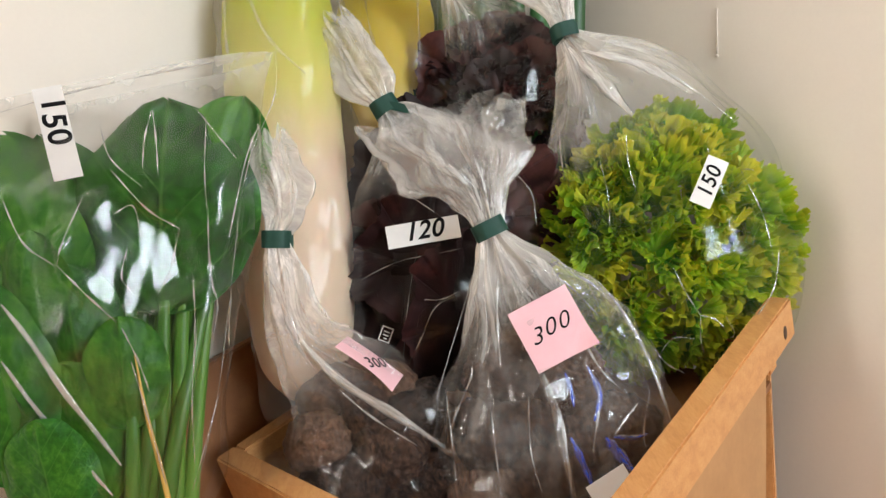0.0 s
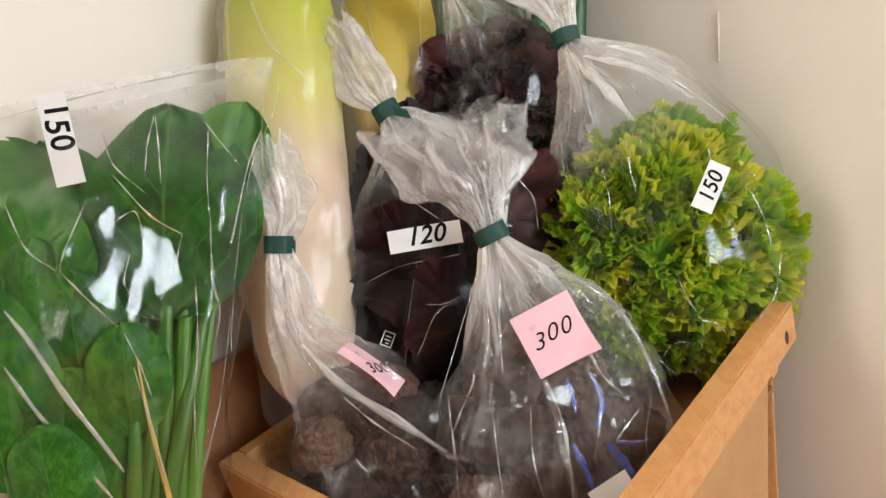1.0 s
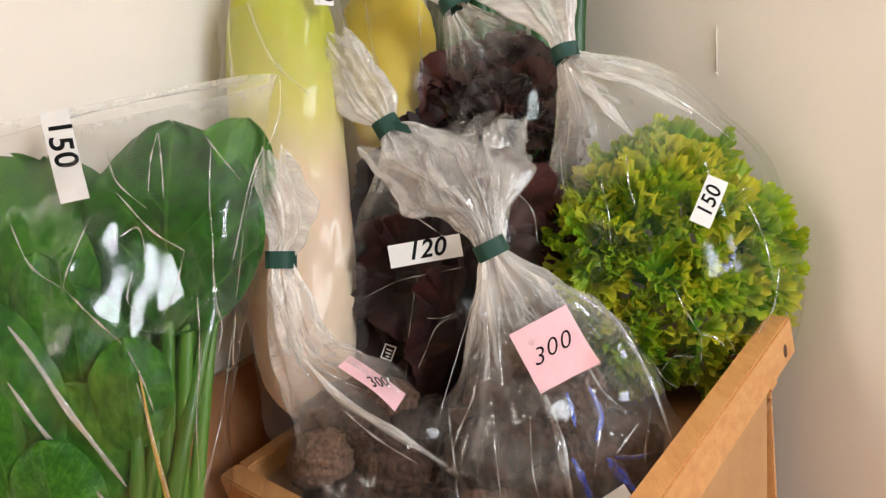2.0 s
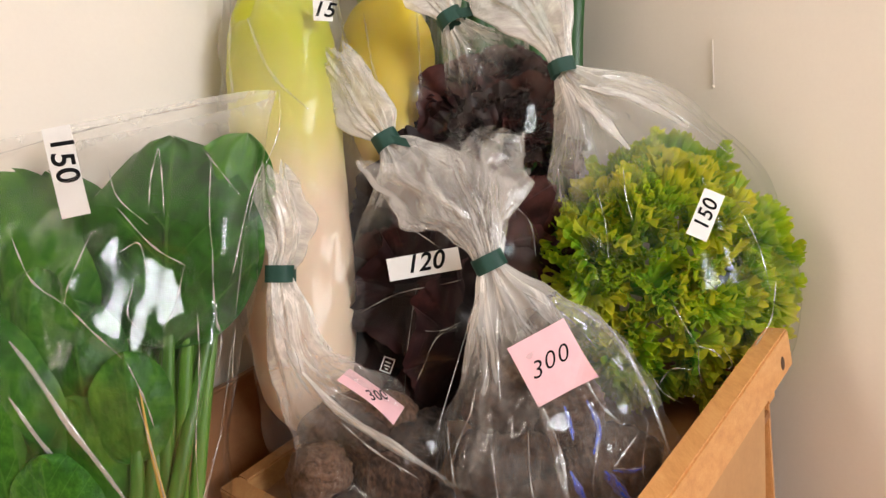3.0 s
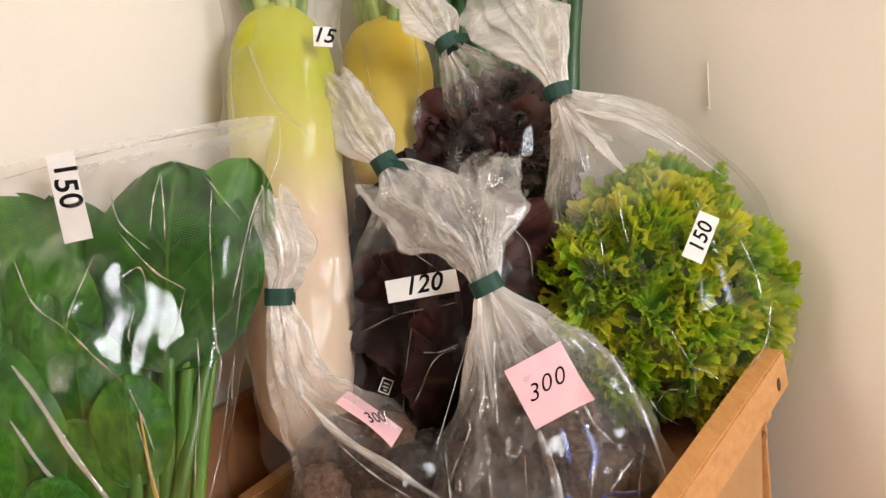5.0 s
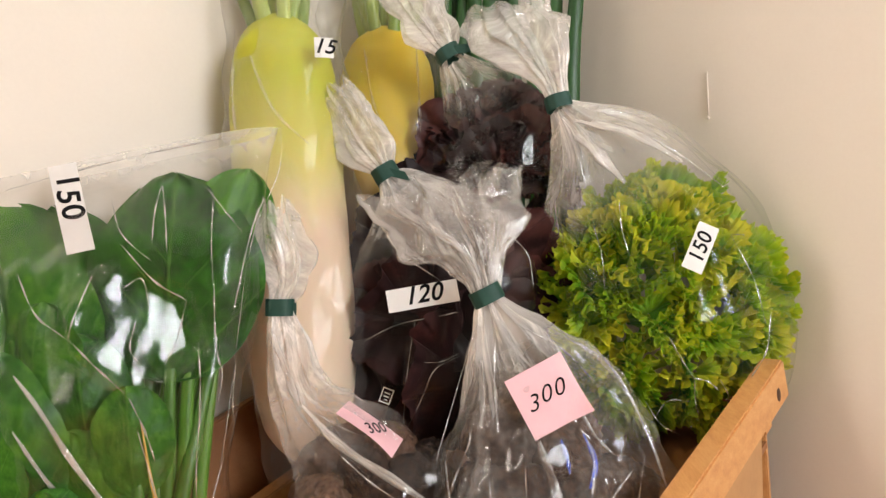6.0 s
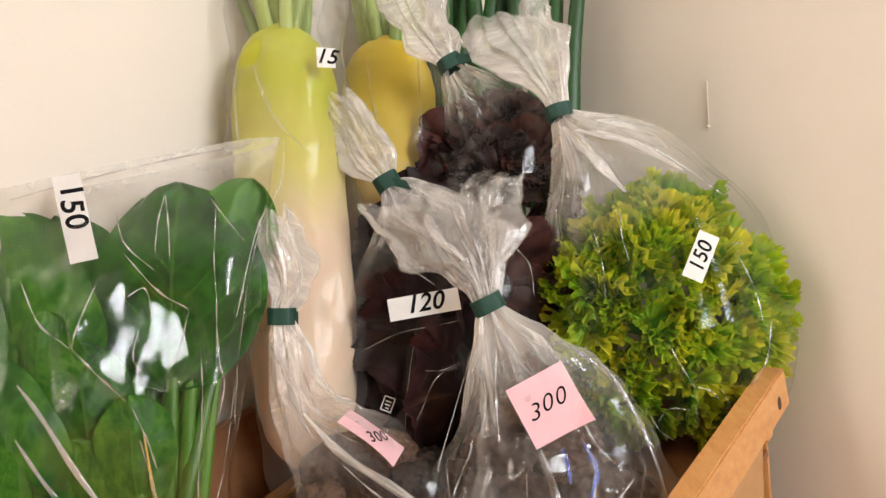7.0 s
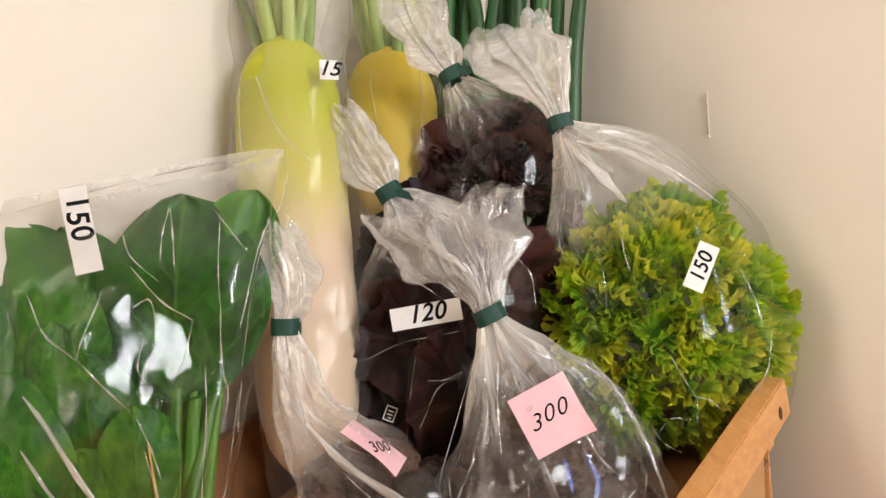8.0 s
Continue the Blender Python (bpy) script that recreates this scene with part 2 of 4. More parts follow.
def part(name, bm, mat, parent=None, label="", smooth=False):
    me = bpy.data.meshes.new(name)
    bm.to_mesh(me)
    bm.free()
    me.materials.append(mat)
    if smooth:
        me.shade_smooth()
    ob = new(name, me)
    if parent:
        ob.parent = parent
    if label:
        ob["label"] = label
    return ob


def thing(name, at, label, category, group="", kind=""):
    ob = new(name)
    ob.empty_display_size = 0.02
    ob.location = at
    bpy.context.view_layer.update()
    return tagged(ob, label, category, group, kind)


def under(child, parent):
    """Parent child, keeping its place in the world."""
    child.parent = parent
    child.matrix_parent_inverse = Matrix.Translation(parent.location).inverted()
    return child


def bar_mesh(o, ax, ay, az, bevel=0.002):
    """A board: corner o and its three edge vectors."""
    bm = bmesh.new()
    o, ax, ay, az = Vector(o), Vector(ax), Vector(ay), Vector(az)
    vs = [bm.verts.new(o + ax * i + ay * j + az * k) for i in (0, 1) for j in (0, 1) for k in (0, 1)]
    for q in ((0, 1, 3, 2), (4, 6, 7, 5), (0, 4, 5, 1), (2, 3, 7, 6), (0, 2, 6, 4), (1, 5, 7, 3)):
        bm.faces.new([vs[i] for i in q])
    bmesh.ops.recalc_face_normals(bm, faces=bm.faces)
    if bevel:
        bmesh.ops.bevel(bm, geom=bm.edges[:], offset=bevel, segments=2, affect="EDGES")
    return bm


def vnoise(p, seed=0):
    """Smooth value noise on an (n, 3) array, about -1 to 1."""
    p = np.asarray(p, float) + seed * 17.13
    i = np.floor(p).astype(np.int64)
    f = p - i
    f = f * f * (3 - 2 * f)
    out = np.zeros(len(p))
    for dx in (0, 1):
        for dy in (0, 1):
            for dz in (0, 1):
                h = (i[:, 0] + dx) * 374761393 + (i[:, 1] + dy) * 668265263 + (i[:, 2] + dz) * 2147483647 + seed * 974711
                h = (h ^ (h >> 13)) * 1274126177
                h = ((h ^ (h >> 16)) & 0xFFFF) / 32767.5 - 1
                w = (f[:, 0] if dx else 1 - f[:, 0]) * (f[:, 1] if dy else 1 - f[:, 1]) * (f[:, 2] if dz else 1 - f[:, 2])
                out += h * w
    return out


def spline(rows, n):
    """Catmull-Rom through the rows, n samples."""
    a = np.asarray(rows, float)
    a = np.vstack([2 * a[0] - a[1], a, 2 * a[-1] - a[-2]])
    out = []
    for t in np.linspace(0, len(a) - 3 - 1e-6, n):
        k = int(t)
        u = t - k
        p0, p1, p2, p3 = a[k:k + 4]
        out.append(0.5 * (2 * p1 + (p2 - p0) * u + (2 * p0 - 5 * p1 + 4 * p2 - p3) * u * u + (3 * p1 - p0 - 3 * p2 + p3) * u ** 3))
    return np.array(out)


def loft(sections, nu=180, nv=120, seed=0, square=2.0, crumple=0.003, freq=28.0, facing=(0, -1, 0), ragged=0.0):
    """A sleeve of film. sections: x, y, z, half width, half depth, pleat (0 to 1), from bottom to top."""
    rng = np.random.RandomState(seed)
    s = spline(sections, nv)
    cen = s[:, :3]
    tan = np.gradient(cen, axis=0)
    tan /= np.linalg.norm(tan, axis=1)[:, None] + 1e-9
    side = np.cross(tan, np.asarray(facing, float))
    side /= np.linalg.norm(side, axis=1)[:, None] + 1e-9
    dep = np.cross(side, tan)
    th = np.linspace(0, 2 * np.pi, nu, endpoint=False)
    fold = np.zeros(nu)
    for k, a in ((3, .45), (5, .6), (8, .6), (13, .4), (21, .18)):
        fold += a * (1 - 2 * np.abs(np.sin(k * th / 2 + rng.rand() * 6.3)))
    fold /= 1.2
    e = 2.0 / square
    cs, sn = np.cos(th), np.sin(th)
    ux, uy = np.sign(cs) * np.abs(cs) ** e, np.sign(sn) * np.abs(sn) ** e
    wob = vnoise(np.c_[np.repeat(np.arange(nv) / nv * 5, nu), np.tile(th * 1.2, nv), np.zeros(nv * nu)], seed).reshape(nv, nu)
    mult = 1 + np.maximum(s[:, 5], 0)[:, None] * (fold[None, :] * (0.75 + 0.5 * wob))
    w, d = np.maximum(s[:, 3], 1e-4)[:, None] * mult, np.maximum(s[:, 4], 1e-4)[:, None] * mult
    p = cen[:, None, :] + side[:, None, :] * (ux * w)[..., None] + dep[:, None, :] * (uy * d)[..., None]
    flat = p.reshape(-1, 3)
    rad = (flat - np.repeat(cen, nu, axis=0))
    ln = np.linalg.norm(rad, axis=1)
    rad /= ln[:, None] + 1e-6
    amp = crumple * np.clip((ln - 0.008) / 0.03, 0.04, 1)
    soft = vnoise(flat * freq * 0.6, seed + 1)
    crisp = np.zeros(len(flat))
    for k in range(7):
        way = rng.randn(3) * (1, 1, 0.7)
        way *= freq * rng.uniform(0.5, 1.5) / np.linalg.norm(way)
        ph = flat @ way + rng.rand() * 2 + 1.3 * vnoise(flat * freq * 0.22, seed + 5 + k)
        crisp += (np.abs((ph % 2) - 1) * 2 - 1) / (np.linalg.norm(way) / freq + 0.3)
    flat = flat + rad * ((0.45 * crisp + 0.6 * soft) * amp)[:, None]
    if ragged:
        lift = ragged * (np.abs(np.sin(th * 2.5 + seed)) + 0.6 * np.abs(np.sin(th * 5.5 + 2 * seed)) - 0.8)
        flat = flat + np.repeat(tan, nu, axis=0) * (np.outer(np.linspace(0, 1, nv) ** 3, lift).ravel())[:, None]
    faces = [(j * nu + i, j * nu + (i + 1) % nu, (j + 1) * nu + (i + 1) % nu, (j + 1) * nu + i) for j in range(nv - 1) for i in range(nu)]
    return flat, faces


FRONT = Vector((0, 0, 1.0))


def drape(film_ob, p, lift=0.0015):
    """The place where the line from the front to p meets the film, a little proud of it."""
    bpy.context.view_layer.update()
    inv = film_ob.matrix_world.inverted()
    way = (Vector(p) - FRONT).normalized()
    hit, at, _, _ = film_ob.ray_cast(inv @ FRONT, way)
    return film_ob.matrix_world @ at - way * lift if hit else None


def fold(film_ob, points, width=0.0012, depth=0.25, free=False, mat=None):
    """A thin tapered ribbon lying along the film: a pressed fold, or a glint or sheen painted as a strip."""
    pts = [Vector(p) if free else drape(film_ob, p, 0.0005) for p in spline(points, 14)]
    pts = [p for p in pts if p]
    if len(pts) < 4:
        return None
    cen = np.array([p[:] for p in pts])
    n = 6
    tan = np.gradient(cen, axis=0)
    tan /= np.linalg.norm(tan, axis=1)[:, None] + 1e-9
    side = np.cross(tan, (0, -1, 0))
    side /= np.linalg.norm(side, axis=1)[:, None] + 1e-9
    dep = np.cross(side, tan)
    th = np.linspace(0, 2 * np.pi, n, endpoint=False)
    r = (width * np.sin(np.linspace(0.12, np.pi - 0.12, len(pts))) ** 0.6 * (1 + (0.7 if width < 0.004 else 0.2) * np.sin(np.arange(len(pts)) * 1.3 + cen[0, 0] * 90)) / 2.9)[:, None]
    v = (cen[:, None] + side[:, None] * (np.cos(th) * r)[..., None] + dep[:, None] * (np.sin(th) * r * depth)[..., None]).reshape(-1, 3)
    f = [(j * n + i, j * n + (i + 1) % n, (j + 1) * n + (i + 1) % n, (j + 1) * n + i) for j in range(len(pts) - 1) for i in range(n)]
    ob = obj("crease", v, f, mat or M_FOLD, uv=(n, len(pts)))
    ob.parent = film_ob
    ob.matrix_parent_inverse = film_ob.matrix_world.inverted()
    return ob


def label_card(name, at, right, up, w, h, mat, parent, text="", ink=0.6, label="", slant=0.3, bend=0.0, spin=0.0, shift=(0, 0), bold=0.012, on=None, gap=0.52, stair=0.0, curl=0.0):
    """A thin paper card, slightly bent, with handwritten-looking figures lying on it. right and up are its edge directions."""
    at = drape(on, at, 0.0035) if on else Vector(at)
    right, up = Vector(right).normalized(), Vector(up).normalized()
    nor = right.cross(up).normalized()
    up = nor.cross(right)
    n = 10
    vs, fs = [], []
    for k in (0.0002, -0.0002):
        for j in range(n + 1):
            for i in range(n + 1):
                a, b = i / n - 0.5, j / n - 0.5
                vs.append(Vector(at) + right * (a * w) + up * (b * h) + nor * (k + bend * (0.25 - a * a) + bend * 0.5 * (0.25 - b * b) + curl * max(0, a - b - 0.45) ** 2))
    q = (n + 1) ** 2
    for j in range(n):
        for i in range(n):
            a = j * (n + 1) + i
            fs.append((a, a + 1, a + n + 2, a + n + 1))
            fs.append((q + a, q + a + n + 1, q + a + n + 2, q + a + 1))
    edge = [i for i in range(n + 1)] + [j * (n + 1) + n for j in range(1, n + 1)] + [n * (n + 1) + i for i in range(n - 1, -1, -1)] + [j * (n + 1) for j in range(n - 1, 0, -1)]
    for a, b in zip(edge, edge[1:] + edge[:1]):
        fs.append((a, q + a, q + b, b))
    card = under(obj(name, vs, fs, mat, None, label, smooth=False), parent)
    rng = random.Random(len(text) + int(w * 1e5))
    for k, ch in enumerate(text):
        cu = bpy.data.curves.new("digit", "FONT")
        cu.body, cu.align_x, cu.align_y, cu.size, cu.shear, cu.offset, cu.extrude = ch, "CENTER", "CENTER", h * ink, slant, h * bold, 0.0001
        tmp = new("tmp", cu)
        bpy.context.view_layer.update()
        me = bpy.data.meshes.new_from_object(tmp.evaluated_get(bpy.context.evaluated_depsgraph_get()))
        bpy.data.objects.remove(tmp)
        r = Matrix((right, up, nor)).transposed().to_4x4()
        step = (k - (len(text) - 1) / 2) * h * ink * gap
        me.transform(pose(shift[0], shift[1], 0, 0, 0, spin) @ pose(step, rng.uniform(-.06, .06) * h * ink + stair * k, 0, 0, 0, rng.uniform(-7, 5)))
        for v in me.vertices:
            v.co.z += bend * (0.25 - (v.co.x / w) ** 2) + bend * 0.5 * (0.25 - (v.co.y / h) ** 2) + 0.0004
        me.transform(Matrix.Translation(at) @ r)
        me.materials.clear()
        me.materials.append(M_INK)
        ob = new("digit", me)
        ob.parent = card
        ob.matrix_parent_inverse = card.matrix_parent_inverse.copy()
        ob["label"] = "black handwritten figure %s" % ch
    return card


# ---- structure ----
def wall(name, a, b, z0, z1, normal, label, hole=None, mat=None):
    """A wall 10 cm thick behind the line from a to b; hole: start, end, sill, head along it."""
    a, b, nrm = Vector(a), Vector(b), Vector(normal)
    run, long = (b - a).normalized(), (b - a).length
    bits = [(0, long, z0, z1)] if not hole else [(0, hole[0], z0, z1), (hole[1], long, z0, z1), (hole[0], hole[1], z0, hole[2]), (hole[0], hole[1], hole[3], z1)]
    bm = bmesh.new()
    for s0, s1, h0, h1 in bits:
        one = bar_mesh(a + run * s0 + Vector((0, 0, h0)), run * (s1 - s0), -nrm * 0.1, Vector((0, 0, h1 - h0)), 0)
        me = bpy.data.meshes.new("bit")
        one.to_mesh(me)
        one.free()
        bm.from_mesh(me)
        bpy.data.meshes.remove(me)
    return tagged(part(name, bm, mat or M_WALL), label, "wall", kind="structure")


A, B, CC = K + DL * ROOM, K + DR * ROOM, K + DL * ROOM + DR * ROOM
W1 = (1.3, 2.15, 0.95, 2.1)
wall("wall_west", A, K, 0, HIGH, DR, "off-white painted wall behind the radishes with a window", W1)
wall("wall_north", K, B, 0, HIGH, DL, "warm off-white painted wall with a thin drip of paint")
W2 = (0.2, 1.05, 0.95, 2.1)
wall("wall_south", CC, A, 0, HIGH, -DL, "plain brown wall", None, M_BACK)
wall("wall_east", B, CC, 0, HIGH, -DR, "plain brown wall with a window", W2, M_BACK)
X4 = (DR * (ROOM + 0.2), DL * (ROOM + 0.2))
o4 = K - DL * 0.1 - DR * 0.1
tagged(part("floor", bar_mesh(o4 + Vector((0, 0, -0.1)), *X4, Vector((0, 0, 0.1)), 0), M_FLOOR), "brown wooden board floor", "floor", kind="structure")
tagged(part("ceiling", bar_mesh(o4 + Vector((0, 0, HIGH)), *X4, Vector((0, 0, 0.1)), 0), M_CEIL), "plain white ceiling", "ceiling", kind="structure")


def window(name, a, run, normal, hole):
    w = thing(name, a + run * hole[0] + Vector((0, 0, hole[2])), "window with a white painted frame and one mullion", "window", kind="structure")
    o, width, height, t = a + run * hole[0] + Vector((0, 0, hole[2])) - normal * 0.07, hole[1] - hole[0], hole[3] - hole[2], 0.05
    up = Vector((0, 0, 1))
    for nm, s, l, z, h in (("window_frame", 0, t, 0, height), ("window_frame", width - t, t, 0, height), ("window_frame", t, width - 2 * t, 0, t),
                           ("window_frame", t, width - 2 * t, height - t, t), ("mullion", width / 2 - t / 2, t, t, height - 2 * t)):
        under(part(nm, bar_mesh(o + run * s + up * z, run * l, normal * 0.05, up * h, 0.003), M_CEIL), w)


window("window_1", A, (K - A).normalized(), DR, W1)
window("window_2", B, (CC - B).normalized(), -DR, W2)
mid1 = A + (K - A).normalized() * (W1[0] + W1[1]) / 2 + Vector((0, 0, 1.5)) - DR * 0.09
window_lamp("window_light_west", mid1, mid1 + DR, 0.85, 1.15, 40, (1.0, 0.92, 0.83))
mid2 = B + (CC - B).normalized() * (W2[0] + W2[1]) / 2 + Vector((0, 0, 1.5)) + DR * 0.09
window_lamp("window_light_east", mid2, mid2 - DR, 0.85, 1.15, 76, (0.83, 0.92, 0.98))

# thin drip of paint on the north wall
bm = bmesh.new()
bmesh.ops.create_cone(bm, cap_ends=True, segments=8, radius1=0.0011, radius2=0.0006, depth=0.045)
bmesh.ops.create_icosphere(bm, subdivisions=2, radius=0.0016, matrix=Matrix.Translation((0, 0, -0.025)))
drip = part("paint_drip", bm, M_WALL, None, smooth=True)
drip.location = (0.2722, 0.6366, 1.2170)
tagged(drip, "thin dried drip of white paint on wall", "paint drip", kind="structure")

# ---- table, stand and tray ----
V1 = Vector((.6625, .644, .381)).normalized()
V2 = Vector((.699, -.715, -.007)).normalized()
NN = V2.cross(V1).normalized()
C0 = Vector((-0.1901, 0.5350, 0.8255))
TW, TD, TH, TT = 0.338, 0.360, 0.034, 0.018
ZT = 0.735

table = thing("table", (0.0, 0.4, 0), "plain wooden table carrying the display stand", "table")
to = K + DL * 1.0 + DR * 0.02 + Vector((0, 0, ZT - 0.03))
under(part("tabletop", bar_mesh(to + DL * 0.0 + DL * -0.98, DR * 0.62, DL * 0.96, Vector((0, 0, 0.03)), 0.003), M_WOOD), table)
for s in (0.03, 0.88):
    for r_ in (0.03, 0.54):
        under(part("leg", bar_mesh(K + DL * (0.02 + s) + DR * (0.02 + r_), DR * 0.04, DL * 0.04, Vector((0, 0, ZT - 0.03)), 0.003), M_WOOD), table)

tray = thing("wooden_tray", C0, "orange-brown pine tray tilted towards the front, filled with bagged vegetables", "tray")
DEEP = 0.078
for nm, o, ax, ay, hh in (("front_board", C0, V2 * TW, V1 * TT, DEEP), ("back_board", C0 + V1 * (TD - TT) + V2 * TT - NN * 0.034, V2 * (TW - 2 * TT), V1 * TT, TH),
                          ("side_board", C0 + V1 * TT, V2 * TT, V1 * (TD - TT), DEEP), ("side_board", C0 + V1 * TT + V2 * (TW - TT), V2 * TT, V1 * (TD - TT), TH)):
    under(part(nm, bar_mesh(o - NN * hh, ax, ay, NN * hh, 0.0015), M_WOOD), tray)
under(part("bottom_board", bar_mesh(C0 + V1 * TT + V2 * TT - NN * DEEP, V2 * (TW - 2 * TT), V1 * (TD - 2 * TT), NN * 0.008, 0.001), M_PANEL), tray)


bm = bmesh.new()
bmesh.ops.create_uvsphere(bm, u_segments=14, v_segments=8, radius=1.0)
knot = part("knot", bm, M_KNOT, None, "dark knot in the wood", smooth=True)
knot.matrix_world = Matrix.Translation(C0 + V1 * (TD - 0.022) + V2 * (TW + 0.0002) - NN * 0.021) @ Matrix((V1, V2, NN)).transposed().to_4x4() @ Matrix.Diagonal((0.004, 0.0006, 0.006, 1))
under(knot, tray)


def sloped_panel(a, b, thick, foot):
    """A side panel whose top edge runs from a to b; thick: vector across; foot: height of its base."""
    bm = bmesh.new()
    a, b, t = Vector(a), Vector(b), Vector(thick)
    pts = [a, b, Vector((b.x, b.y, foot)), Vector((a.x, a.y, foot))]
    one, two = [bm.verts.new(p) for p in pts], [bm.verts.new(p + t) for p in pts]
    bm.faces.new(one)
    bm.faces.new(two[::-1])
    for i in range(4):
        bm.faces.new((one[i], two[i], two[(i + 1) % 4], one[(i + 1) % 4]))
    bmesh.ops.recalc_face_normals(bm, faces=bm.faces)
    bmesh.ops.bevel(bm, geom=bm.edges[:], offset=0.0015, segments=2, affect="EDGES")
    return bm


stand = thing("display_stand", (0.0, 0.5, ZT), "brown wooden display stand holding the tilted tray", "display stand")
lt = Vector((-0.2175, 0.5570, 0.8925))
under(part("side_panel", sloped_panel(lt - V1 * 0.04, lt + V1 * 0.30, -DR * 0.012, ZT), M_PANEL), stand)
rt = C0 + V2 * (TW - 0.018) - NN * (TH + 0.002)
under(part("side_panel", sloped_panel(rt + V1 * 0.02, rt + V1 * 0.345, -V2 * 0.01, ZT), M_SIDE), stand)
p0, p1 = Vector((0.2690, 0.5450, 0.7795)), Vector((0.2670, 0.5520, 0.8959))
under(part("post", bar_mesh(p0, (0.0105, -0.007, 0), (0.006, 0.009, 0), p1 - p0, 0.001), M_WOOD), stand)


# ---- vegetables ----
def frill_leaf(seed, spread=1.45, ruffle=0.13, waves=21, nr=14, nt=240, curl=0.12, lobes=1.0):
    """A curly leaf of unit length, its base at the origin, growing along z: the margin is far too long for the
    blade and so meanders from side to side in folds with small lobes on them."""
    rng = np.random.RandomState(seed)
    ph = rng.rand(8) * 6.3
    r, t = np.meshgrid(np.linspace(0.04, 1, nr) ** 0.7, np.linspace(-spread, spread, nt), indexing="ij")
    line = np.c_[t.ravel() * 3, np.full(t.size, seed * 3.1), r.ravel() * 0.6]
    warp = vnoise(line, seed).reshape(t.shape)
    jit = vnoise(line * (5, 1, 0), seed + 1).reshape(t.shape)
    phase = waves * t + ph[0] + 2.4 * warp
    q = np.clip((r - 0.3) / 0.7, 0, 1)
    amp = ruffle * (0.8 + 0.6 * warp)
    lobe = 1 + 0.12 * warp + 0.05 * np.sin(4 * t + ph[1])
    rr = r * (1 + (lobe - 1) * r) * 0.88 + lobes * q ** 4 * (0.035 * np.sin(3.1 * phase + ph[5]) + 0.02 * np.sin(5.3 * phase + ph[3] + 2 * jit))
    swing = 0.45 * amp * q ** 1.5 * np.sin(2 * phase + ph[6])
    x = rr * np.sin(t) * 0.95 + swing * np.cos(t)
    z = rr * np.cos(t) - swing * np.sin(t)
    pucker = 0.05 * vnoise(np.c_[x.ravel() * 6, z.ravel() * 6, np.full(t.size, seed)], seed + 2).reshape(t.shape) * r
    wave = amp * q ** 1.3 * np.sin(phase) + 0.22 * amp * q ** 2.5 * np.sin(3.1 * phase + ph[4])
    y = wave + pucker + 0.08 * r - curl * q ** 2
    v = np.c_[x.ravel(), y.ravel(), z.ravel()]
    f = [(i * nt + j, i * nt + j + 1, (i + 1) * nt + j + 1, (i + 1) * nt + j) for i in range(nr - 1) for j in range(nt - 1)]
    return v, f


def leaf_meshes(name, mat, count, seed, **kw):
    out = []
    for k in range(count):
        v, f = frill_leaf(seed + k, **kw)
        me = bpy.data.meshes.new(name)
        me.from_pydata(v.tolist(), [], f)
        me.materials.append(mat)
        me.shade_smooth()
        out.append(me)
    return out


def leafy_head(name, centre, radii, meshes, count, size, seed, label, category, front=0.35, inner=0.55, radial=0.8, press=0.0, fan=None):
    head = thing(name, centre, label, category)
    rng = random.Random(seed)
    k = 0
    for i in range(count * 3):
        if k >= count:
            break
        z = 1 - 2 * (i + 0.5) / (count * 1.6) if i < count * 1.6 else rng.uniform(-1, 1)
        a = i * 2.39996
        d = Vector((math.sqrt(max(0, 1 - z * z)) * math.cos(a), math.sqrt(max(0, 1 - z * z)) * math.sin(a), z))
        if d.y > front:
            continue
        k += 1
        d = (d + Vector((rng.uniform(-.15, .15), rng.uniform(-.15, .15), rng.uniform(-.15, .15)))).normalized()
        p = Vector((d.x * radii[0], d.y * radii[1], d.z * radii[2])) * (inner + rng.uniform(-.08, .12))
        tang = Vector((rng.uniform(-1, 1), rng.uniform(-0.4, 0.1), rng.uniform(-0.6, 1)))
        grow = (d * radial + tang * 0.75).normalized()
        face = (d + Vector((rng.uniform(-.4, .4), rng.uniform(-.4, .2), rng.uniform(-.4, .4)))).normalized()
        if fan:
            away = p - Vector(fan)
            grow = (Vector((away.x, away.y * 0.4, away.z)).normalized() + d * radial + tang * 0.45).normalized()
        face = face.lerp(Vector((0, -1, 0.1)), press).normalized()
        xx = face.cross(grow).normalized() * -1
        yy = grow.cross(xx).normalized()
        s = size * rng.uniform(0.75, 1.12)
        ob = new("leaf", rng.choice(meshes))
        ob.parent = head
        ob.matrix_basis = Matrix.Translation(p) @ Matrix((xx, yy, grow)).transposed().to_4x4() @ Matrix.Diagonal((s, s, s, 1))
    return head


LM = leaf_meshes("lettuce_leaf", M_LETTUCE, 8, 10)
RM = leaf_meshes("purple_leaf", M_RED, 5, 40, ruffle=0.11, waves=24, curl=0.15)
PM = leaf_meshes("pressed_leaf", M_RED, 4, 50, ruffle=0.05, waves=9, curl=0.05, spread=1.3, lobes=0.35)
leafy_head("lettuce", (0.2020, 0.5920, 0.9960), (0.102, 0.046, 0.112), LM, 210, 0.046, 3, "frilly yellow-green leaf lettuce head in a clear bag", "lettuce", inner=0.82, radial=.55)
leafy_head("red_lettuce", (0.0579, 0.6080, 1.1480), (0.060, 0.020, 0.052), RM, 70, 0.034, 5, "dark purple curly leaf lettuce in a clear bag", "lettuce", inner=0.84, radial=.5)
